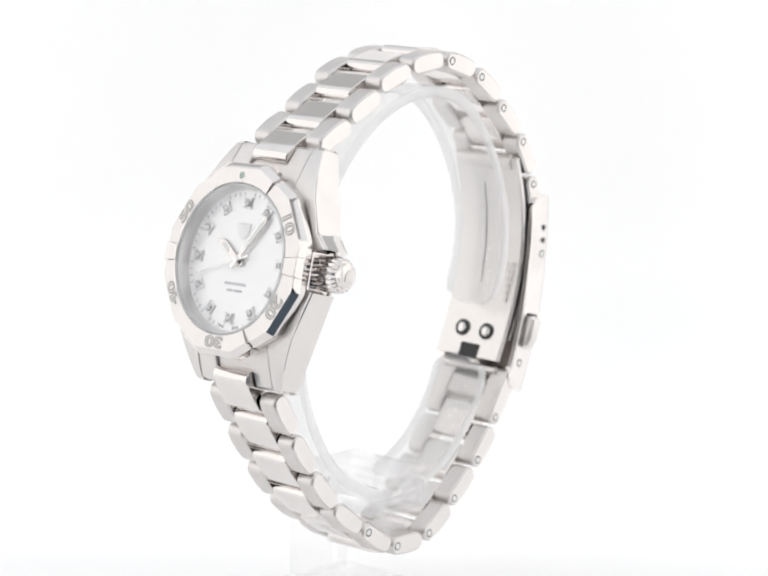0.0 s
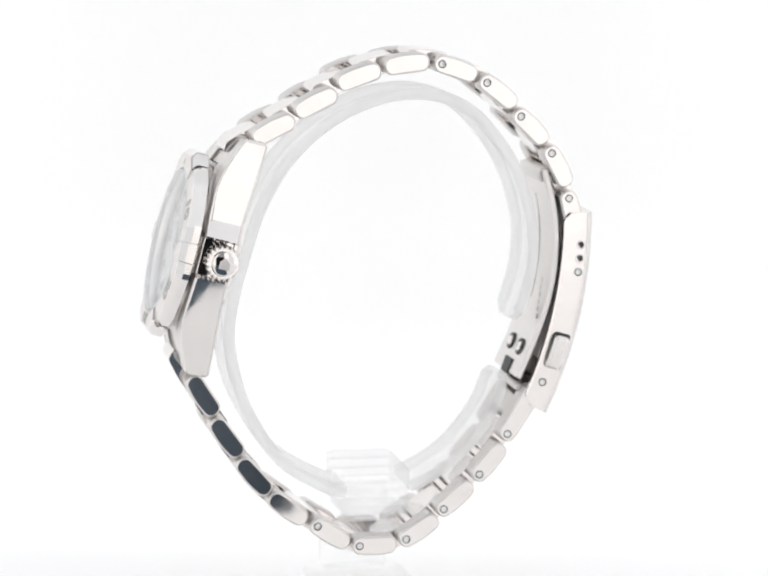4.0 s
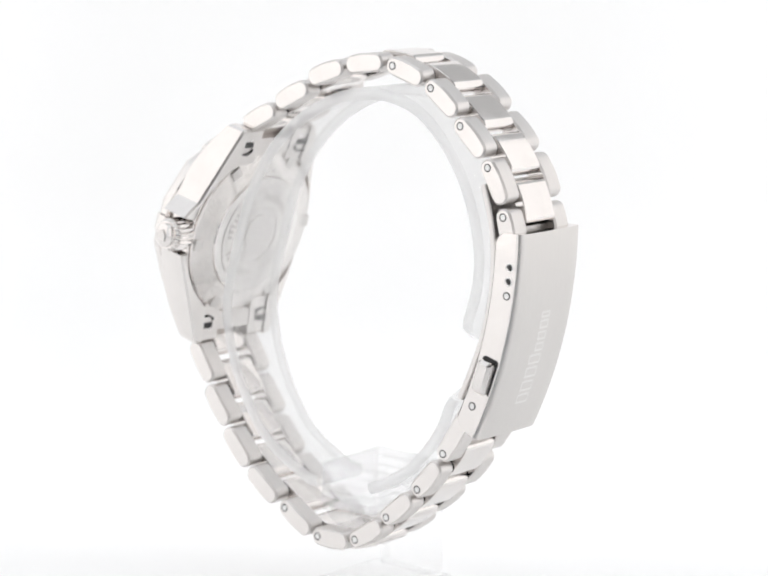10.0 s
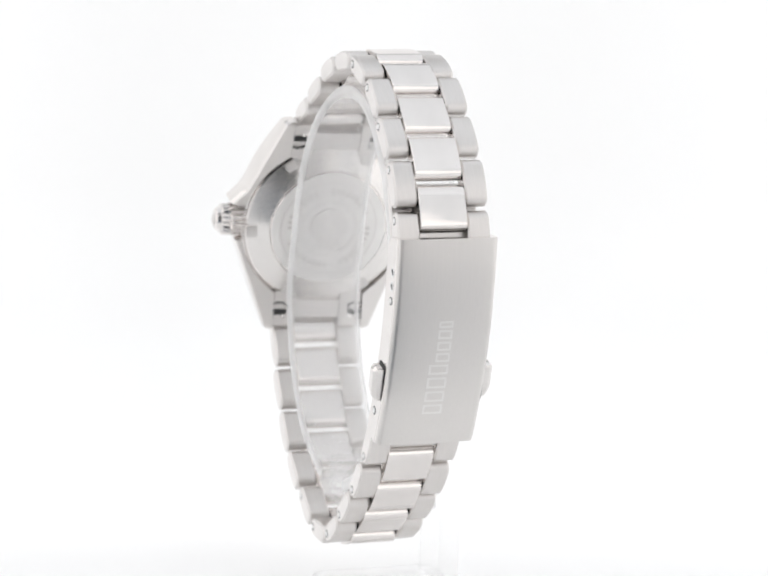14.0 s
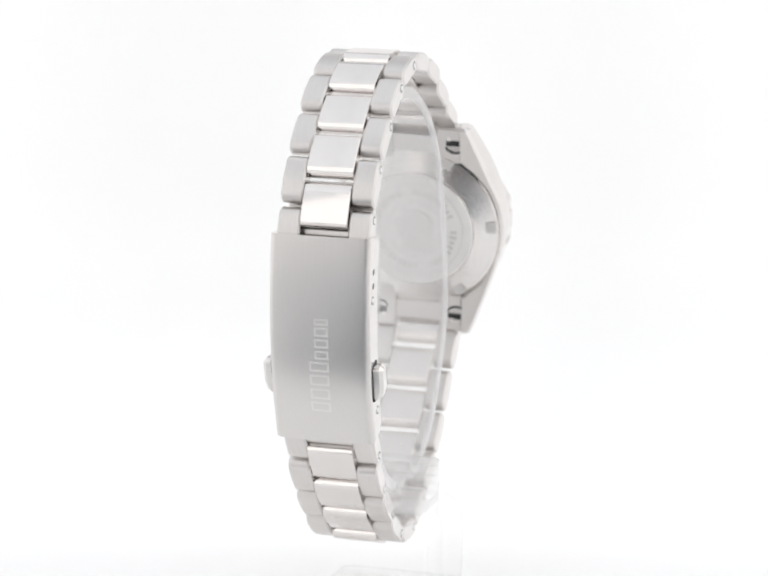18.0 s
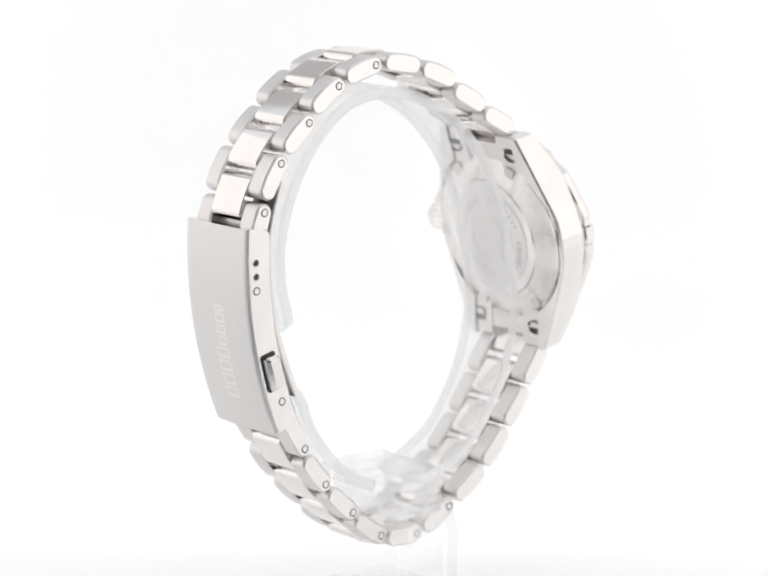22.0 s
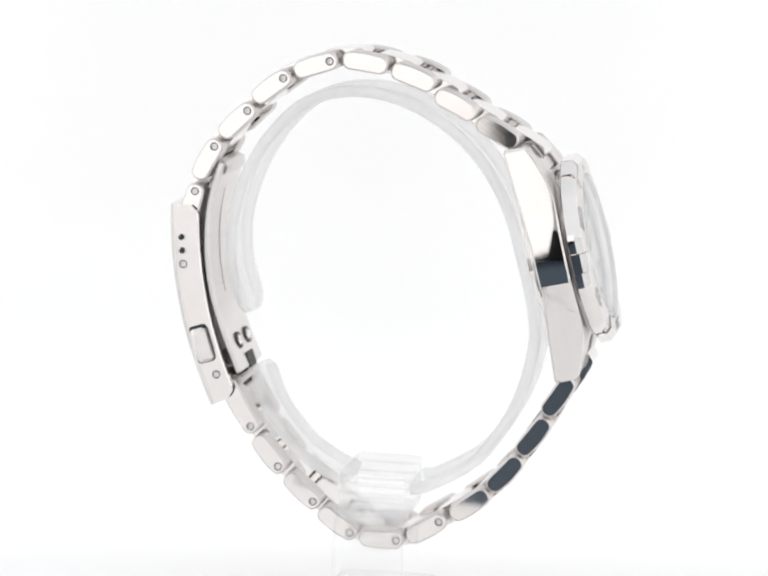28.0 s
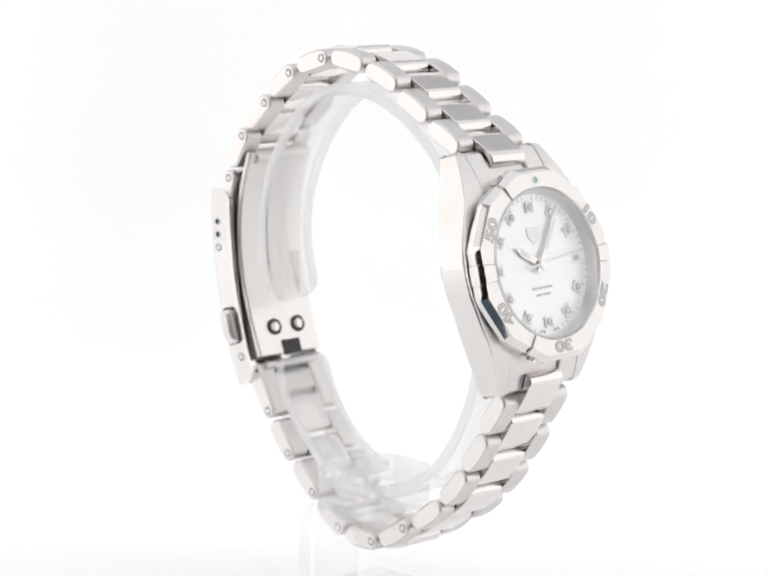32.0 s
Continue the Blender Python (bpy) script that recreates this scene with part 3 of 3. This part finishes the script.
def pill(length, thick, crown=0.16):
    """Side outline of a link: long oval with a flatter inner face and a crowned outer face."""
    pts = []
    r = thick / 2
    for a in range(-90, 91, 18):
        pts.append((length / 2 - r * 0.92 + r * 0.92 * math.cos(radians(a)), r * math.sin(radians(a))))
    for k in (0.4, 0.3, 0.2, 0.1, 0.0, -0.1, -0.2, -0.3, -0.4):
        pts.append((k * (length - thick), r + crown * (1 - (2 * k) ** 2)))
    for a in range(90, 271, 18):
        pts.append((-length / 2 + r * 0.92 + r * 0.92 * math.cos(radians(a)), r * math.sin(radians(a))))
    return pts


def bar_mesh(name, length, thick, lo, hi, bevel, mats, crown=0.16):
    """A link bar across v from lo to hi; end faces take the first material, the rim and body the second."""
    bm = bmesh.new()
    faces = prism(bm, pill(length, thick, crown), lo, hi, bevel, axis="y", material_index=1)
    for f in faces[-2:]:
        f.material_index = 0
    return mesh_of(name, bm, mats, 28)


HALF, MIDDLE = 6.85, 3.5
OUTER = bar_mesh("outer_link", 6.95, 2.75, MIDDLE + 0.04, HALF, 0.28, [POLISHED, SATIN_X])
OUTER_MIRROR = bar_mesh("outer_link", 6.95, 2.75, -HALF, -MIDDLE - 0.04, 0.28, [POLISHED, SATIN_X])
LONG = bar_mesh("outer_link", 9.4, 2.75, MIDDLE + 0.04, HALF, 0.28, [POLISHED, SATIN_X])
LONG_MIRROR = bar_mesh("outer_link", 9.4, 2.75, -HALF, -MIDDLE - 0.04, 0.28, [POLISHED, SATIN_X])
CENTRE = bar_mesh("centre_link", 6.75, 2.6, -MIDDLE + 0.03, MIDDLE - 0.03, 0.1, [POLISHED, POLISHED], 0.09)


def pin_mesh():
    bm = bmesh.new()
    lathe(bm, [(0.62, -0.3), (0.62, 0.01), (0.58, 0.02), (0.45, 0.012), (0.43, -0.05)], 24, material_index=0)
    lathe(bm, [(0.43, -0.2), (0.43, 0.02), (0.38, 0.07), (0.2, 0.06), (0.01, 0.0)], 20, material_index=1)
    return mesh_of("pin", bm, [PIN_RING, SETTING])


PIN = pin_mesh()


def side(v, s):
    """A pose on the flank at v, whose z axis points out of it."""
    return Matrix.Translation((0, v, 0)) @ Matrix.Rotation(radians(-90 * s), 4, "X")


def build_links(rows, pin_at, first_pin, last_pin, long_first=False):
    for k, (u, z, angle, v) in enumerate(rows):
        long = long_first and k == 0
        for s, me in ((1, LONG if long else OUTER), (-1, LONG_MIRROR if long else OUTER_MIRROR)):
            ob = part("outer_link", me, None, watch, "satin steel outer link with polished flank", link_pose(u, z, angle, v) @ Matrix.Translation((-1.22 if long else 0, 0, 0)))
            if first_pin <= k <= last_pin:
                part("pin", PIN, None, ob, "", Matrix.Translation((pin_at + (1.22 if long else 0), 0, 0)) @ side(s * HALF, s))


build_links(UPPER, -2.25, 4, 8)
build_links(LOWER, 2.3, 0, 5, True)


def between(a, b):
    da = radians(a[2])
    db = radians(b[2])
    if db - da > math.pi:
        db -= 2 * math.pi
    if da - db > math.pi:
        db += 2 * math.pi
    ea = (a[0] + 3.7 * math.cos(da), a[1] + 3.7 * math.sin(da))
    eb = (b[0] - 3.7 * math.cos(db), b[1] - 3.7 * math.sin(db))
    return ((ea[0] + eb[0]) / 2, (ea[1] + eb[1]) / 2, math.degrees((da + db) / 2), (a[3] + b[3]) / 2)


for rows in (UPPER, LOWER):
    for a, b in zip(rows, rows[1:]):
        part("centre_link", CENTRE, None, watch, "mirror-polished steel centre link", link_pose(*between(a, b)))


bm = bmesh.new()
prism(bm, pill(4.0, 2.5), -MIDDLE + 0.02, MIDDLE - 0.02, 0.1, axis="y")
part("clasp_link_plate", bm, [SATIN_X], watch, "satin plate of the first link under the clasp", link_pose(19.62, 29.85, -121, -1.0) @ Matrix.Translation((-1.7, 0, 0)), 28)


def build_end_link(sy, u, z, angle, v):
    """The fitted piece between the lugs, flush with them, and the first centre link that it holds."""
    end_link = None
    for sx in (1, -1):
        bm = bmesh.new()
        sections = []
        for y in (11.2, 12.0, 13.5, 14.5, 15.5, 16.2, 16.8, 17.15):
            f, b = -front_depth(y) + 0.012, -back_depth(y) + 0.3
            if y > 17.0:
                f, b = f - 0.5, b + 0.5
            sections.append([(x * sx, y * sy, h) for x, h in ((3.62, f - 0.15), (3.8, f), (6.97, f), (7.09, f - 0.1), (7.09, b), (3.62, b))])
        loft(bm, sections)
        if end_link is None:
            end_link = part("end_link", bm, [SATIN_X], watch, "satin steel end link between the lugs", CASE, 30)
        else:
            part("end_cheek", bm, [SATIN_X], end_link, "", Matrix.Identity(4), 30)
    bm = bmesh.new()
    sections = []
    for y in (12.7, 14.0, 15.5):
        f, b = -front_depth(y) - 0.5, -back_depth(y) + 0.4
        sections.append([(x, y * sy, h) for x, h in ((-3.55, f), (3.55, f), (3.55, b), (-3.55, b))])
    loft(bm, sections)
    part("end_bridge", bm, [SATIN_X], end_link, "", Matrix.Identity(4), 30)
    part("centre_link", CENTRE, None, watch, "mirror-polished steel centre link", link_pose(u, z, angle, v))
    for sx in (1, -1):
        bm = bmesh.new()
        b = -back_depth(14.8) + 0.3
        prism(bm, rounded(2.1, 1.9, 0.1, 2, 6.1 * sx, 15.1 * sy), b - 0.04, b + 0.4)
        recess = part("spring_bar_recess", bm, [GROOVE], end_link, "dark spring-bar recess", Matrix.Identity(4))
        bm = bmesh.new()
        prism(bm, rounded(0.5, 1.0, 0.08, 2, 5.5 * sx, 15.4 * sy), b - 0.1, b + 0.2, 0.04)
        part("spring_bar_tip", bm, [POLISHED], recess, "", Matrix.Identity(4))
        bm = bmesh.new()
        arc = [(6.35 * sx + 1.45 * math.cos(radians(a)), (13.9 + 1.0 * math.sin(radians(-a))) * sy) for a in range(0, 181, 15)]
        inner = [(6.35 * sx + 1.25 * math.cos(radians(a)), (13.9 + 0.82 * math.sin(radians(-a))) * sy) for a in range(180, -1, -15)]
        prism(bm, arc + inner, b - 0.05, b + 0.2)
        part("lug_seam", bm, [GROOVE], recess, "", Matrix.Identity(4))


build_end_link(1, -21.7, 72.2, 29, -1.0)
build_end_link(-1, -30.5, 38.3, 120, -1.75)

# ---- the folding clasp ----


def clasp_curve(t):
    """Outer line of the clasp cover from its upper edge (0) to its lower edge (1)."""
    a = radians(1.5 - 26.49 * t)
    return (-37.32 + 67.54 * math.cos(a), 59.73 + 67.54 * math.sin(a)), (math.cos(a), math.sin(a))


def clasp_section(t):
    """Cross-section of the cover: crowned outer face, two side walls with bevelled rims, rounded corners at both ends."""
    (u, z), (nu, nz) = clasp_curve(t)
    deep = 3.8 - 1.15 * max(0.0, 1 - t / 0.05) ** 2 - 1.35 * max(0.0, 1 - (1 - t) / 0.055) ** 2
    v0 = 0.15 - 0.75 * t
    side_a, side_b = 7.45 + 0.03 * (deep - 0.45), 7.45 - 0.02 * (deep - 0.45)
    half = [(6.5, -0.76), (6.75, -0.72), (7.0, -0.6), (7.25, -0.38), (7.4, -0.1), (7.45, 0.06), (7.455, 0.3)]
    crown = [(-v, k) for v, k in half[::-1]] + [(v, -0.76 - 0.16 * (1 - (v / 6.5) ** 2)) for v in (-4.5, -3, -1.5, 0, 1.5, 3, 4.5)] + half
    sec = [(u - nu * k, v0 + v, z - nz * k) for v, k in crown]
    for v, k in ((side_b, deep - 0.22), (side_b - 0.14, deep), (side_b - 1.0, deep), (6.3, 0.6),
                 (-6.3, 0.6), (-side_a + 1.0, deep), (-side_a + 0.14, deep), (-side_a, deep - 0.22)):
        sec.append((u - nu * k, v0 + v, z - nz * k))
    return sec


def build_clasp():
    bm = bmesh.new()
    ts = [0.0, 0.008, 0.018, 0.032, 0.05] + [0.05 + 0.895 * k / 22 for k in range(1, 22)] + [0.945, 0.965, 0.98, 0.992, 1.0]
    loft(bm, [clasp_section(t) for t in ts])
    bmesh.ops.recalc_face_normals(bm, faces=bm.faces[:])
    bm.normal_update()
    for f in bm.faces:
        f.material_index = 1 if f.normal.x > 0.3 and abs(f.normal.z) < 0.85 else 0
    clasp = part("clasp", bm, [POLISHED, SATIN_Z], watch, "folding clasp with satin cover and polished sides", Matrix.Identity(4), 28)
    # press buttons, pins and spring-bar holes on both sides
    for s in (1, -1):
        (u, z), (nu, nz) = clasp_curve(0.702)
        base = Matrix(((nu, -nz * 1, 0, u - nu * 1.67), (0, 0, -s * -1, -0.37 + s * 7.48), (nz, nu * 1, 0, z - nz * 1.67), (0, 0, 0, 1)))
        bm = bmesh.new()
        prism(bm, rounded(2.75, 5.85, 0.5, 3, 0.1, 0.12), -0.4, 0.04, 0.0)
        part("button_slot", bm, [GROOVE], clasp, "dark slot round the button", base)
        bm = bmesh.new()
        prism(bm, rounded(2.4, 5.3, 0.62, 4), -0.6, 1.45, 0.5)
        bmesh.ops.bisect_plane(bm, geom=bm.verts[:] + bm.edges[:] + bm.faces[:], plane_co=(0, -0.9, 0), plane_no=(0, 1, 0))
        for v in bm.verts:
            if v.co.z > 0.5:
                v.co.z -= 0.3 * max(0.0, -0.9 - v.co.y)
        bm.normal_update()
        for f in bm.faces:
            f.material_index = 1 if abs(f.normal.x) > 0.6 else 0
        part("push_button", bm, [POLISHED, SATIN_SOFT], clasp, "polished push button", base, 28)
        for t, depth, dark in ((0.158, 1.05, True), (0.224, 1.04, True), (0.292, 1.04, False), (0.866, 2.09, False)):
            (u, z), (nu, nz) = clasp_curve(t)
            v0 = 0.15 - 0.75 * t + s * (7.465 + (-0.02 if s > 0 else 0.03) * (depth - 0.3))
            place = Matrix(((nu, -nz, 0, u - nu * depth), (0, 0, s, v0), (nz, nu, 0, z - nz * depth), (0, 0, 0, 1)))
            if dark:
                bm = bmesh.new()
                lathe(bm, [(0.68, -0.2), (0.68, 0.0), (0.63, 0.07), (0.55, 0.08), (0.48, 0.02), (0.46, -0.1)], 20, material_index=1)
                prism(bm, circle(0.48, 16), -0.2, 0.0)
                part("spring_bar_hole", bm, [GROOVE, SETTING], clasp, "dark spring-bar hole", place)
            else:
                part("pin", PIN, None, clasp, "", place)
    # a row of plain engraved frames in place of the mark: four tall ones and four low ones
    x = -7.6
    for k, (w, tall) in enumerate(((1.7, 2.9), (1.9, 2.9), (1.9, 2.9), (1.7, 2.9), (1.45, 2.1), (1.45, 2.1), (1.45, 2.1), (0.95, 2.1))):
        t = 0.60 - (x + w / 2) / 32.0
        (u, z), (nu, nz) = clasp_curve(t)
        bm = bmesh.new()
        for y in (-0.36, 0.36):
            prism(bm, rounded(tall, 0.3, 0.09, 2, 0, w * y), -0.1, 0.03, 0.02)
        for end in (-1, 1):
            prism(bm, rounded(0.3, w * 0.72, 0.09, 2, end * (tall / 2 - 0.15), 0), -0.1, 0.026, 0.02)
        v0 = 0.15 - 0.75 * t + (2.9 - tall) / 2
        lift = 0.9
        place = Matrix(((0, -nz, nu, u + nu * lift), (1, 0, 0, v0), (0, nu, nz, z + nz * lift), (0, 0, 0, 1)))
        part("engraved_frame", bm, [CUT], clasp, "plain bright engraved frame", place)
        x += w + 0.32
    # the folded blade inside
    blade_line = smooth_path([(23.9, 68.0), (25.6, 61.5), (26.0, 55.0), (25.2, 48.5), (23.2, 42.0), (20.7, 36.0)], 6)
    bm = bmesh.new()
    strip(bm, blade_line, 1.0, 6.4, -0.2, 0.0, 0.2)
    blade = part("blade", bm, [SATIN_SOFT], clasp, "folded brushed steel blade", Matrix.Identity(4))
    bm = bmesh.new()
    strip(bm, [(u + 1.9, z) for u, z in blade_line[3:-3]], 0.8, 6.0, -0.2, 0.0, 0.15)
    part("outer_blade", bm, [SATIN_SOFT], clasp, "second blade under the cover", Matrix.Identity(4))
    bm = bmesh.new()
    strip(bm, [(u - 1.0 * 0.97, z) for u, z in blade_line[2:-8]], 0.06, 0.14, 0.7, 0.0, 0.01)
    part("fold_line", bm, [GROOVE], blade, "", Matrix.Identity(4))
    for k in range(6):
        u, z = 24.15 + 0.13 * k, 45.5 + 1.1 * k
        bm = bmesh.new()
        prism(bm, rounded(0.5, 0.8, 0.1, 2), -0.2, 0.03)
        part("engraved_mark", bm, [ENGRAVED], blade, "", Matrix(((0, 0.12, -0.99, u - 1.02), (1, 0, 0, -5.0), (0, 0.99, 0.12, z), (0, 0, 0, 1))))
    inward = Matrix(((0, math.sin(radians(20)), -math.cos(radians(20)), 21.15), (1, 0, 0, 0), (0, math.cos(radians(20)), math.sin(radians(20)), 40.4), (0, 0, 0, 1)))
    for v in (2.0, -2.9):
        bm = bmesh.new()
        lathe(bm, [(1.3, -0.4), (1.3, 0.08), (0.85, 0.08), (0.85, -0.3)], 32, material_index=0)
        lathe(bm, [(0.85, 0.0), (0.75, 0.22), (0.45, 0.36), (0.01, 0.42)], 24, material_index=1)
        place = inward.copy()
        place.translation = (21.32, v, 40.4)
        part("snap_ball", bm, [GROOVE, POLISHED], blade, "polished snap stud in a dark ring", place)
    bm = bmesh.new()
    prism(bm, rounded(3.6, 2.4, 0.2, 2), -0.3, 0.03)
    place = inward.copy()
    place.translation = (19.98, -0.5, 37.2)
    part("notch", bm, [GROOVE], blade, "dark square notch", place)
    bm = bmesh.new()
    prism(bm, circle(1.25, 24), -5.4, 5.0, 0.15, axis="y")
    hinge = part("hinge", bm, [SATIN_Y], clasp, "hinge barrel of the blade", Matrix.Translation((23.9, -0.2, 67.0)))
    for s in (1, -1):
        part("pin", PIN, None, hinge, "", side(5.0 if s > 0 else -5.4, s))
    bm = bmesh.new()
    prism(bm, circle(0.6, 20), -5.2, 5.2, 0.1, axis="y")
    part("end_bar", bm, [SATIN_Y], clasp, "end bar of the clasp", Matrix.Translation((20.6, -0.6, 34.6)))


build_clasp()

# ---- the clear stand ----
stand = tagged(new("watch_stand"), "clear acrylic watch stand with an open cuff on a post", "stand")
stand.location = (0, 0, LIFT)


def build_stand():
    right = smooth_path([(19.3, 36.2), (17.0, 30.0), (12.5, 24.1), (8.0, 20.8), (4.1, 19.0)], 7)
    left = smooth_path([(-6.2, 18.5), (-9.1, 19.2), (-16.9, 24.1), (-22.5, 32.7), (-25.0, 41.5), (-24.8, 48.0), (-22.8, 56.1), (-20.3, 63.6),
                        (-15.9, 70.7), (-9.4, 76.3), (-1.4, 79.7), (6.5, 79.9), (13.2, 76.9), (19.2, 69.7), (22.6, 61.0), (23.0, 53.0), (20.7, 44.5)], 6)
    for line, first, last in ((right, True, False), (left, False, True)):
        bm = bmesh.new()
        strip(bm, line, 1.8, 5.7, 0.0, 3.2, 0.4, first, last)
        for v in bm.verts:
            v.co.y = v.co.y * (0.965 - 0.0025 * v.co.x) + 0.026 * v.co.x - 1.2
        bm.normal_update()
        for f in bm.faces:
            f.material_index = 1 if abs(f.normal.y) > 0.5 else 0
        part("cuff_arm", bm, [ACRYLIC, ACRYLIC_EDGE], stand, "clear bent acrylic cuff arm", Matrix.Identity(4), 50)
    bm = bmesh.new()
    sections = []
    for z, d in ((15.45, 0.25), (15.65, 0), (16.7, 0), (16.85, 0.2), (17.0, 0), (18.0, 0), (18.15, 0.2), (18.3, 0), (19.3, 0), (19.45, 0.2), (19.6, 0), (20.8, 0), (20.95, 0.2), (21.1, 0), (22.2, 0), (22.4, 0.25)):
        sections.append([(u, v, z) for u, v in rounded(10.1 - 2 * d, 14.4 - 2 * d, 0.5, 3, -1.05, 1.3)])
    loft(bm, sections)
    part("block", bm, [ACRYLIC_SOFT], stand, "clear grooved block that holds the cuff", Matrix.Identity(4), 20)
    bm = bmesh.new()
    arc = [(-6.0 + 10 * k / 12, 15.2 - 2.6 * math.sin(math.pi * k / 12) - 0.1) for k in range(13)]
    prism(bm, arc + [(4.0, 15.3), (-6.0, 15.3)], -5.6, 5.4, 0.1, axis="y")
    part("saddle", bm, [ACRYLIC_POST], stand, "clear rounded saddle under the block", Matrix.Identity(4), 40)
    # post: a sheet bent down behind the bracelet
    bm = bmesh.new()
    sheet = [(8.6, 17.2), (9.6, 17.0), (11.2, 16.2), (12.2, 14.4), (12.4, 12.0), (12.4, 3.2)]
    inner = [(9.3, 3.2), (9.3, 11.6), (9.1, 13.2), (8.6, 13.8)]
    prism(bm, sheet + inner, -6.3, 4.0, 0.35, axis="x")
    part("post", bm, [ACRYLIC_POST], stand, "clear bent acrylic post", Matrix.Identity(4), 40)
    bm = bmesh.new()
    prism(bm, rounded(16, 20.2, 2.0, 5, -1.2, 2.4), 2.1, 3.1, 0.3)
    part("base", bm, [ACRYLIC_POST], stand, "clear flat base plate", Matrix.Identity(4), 40)


build_stand()
for piece in stand.children:
    piece.visible_shadow = False


# ---- what moves ----
def motions():
    turning = [(t, pose(0, 0, LIFT, 0, 0, TURN_START + TURN_RATE * t)) for t in (0, 4, 8, 12, 16, 20, 24, 28, 32)]
    walk(watch, turning)
    walk(stand, turning)
    ticks = [(0.0, mm(DIAL @ clock(0, 252)))]
    for n in range(32):
        ticks.append((n + 0.25, mm(DIAL @ clock(0, 252 + 6 * n))))
        ticks.append((n + 0.35, mm(DIAL @ clock(0, 258 + 6 * n))))
    ticks.append((32.0, mm(DIAL @ clock(0, 444))))
    walk(second_hand, ticks)


motions()
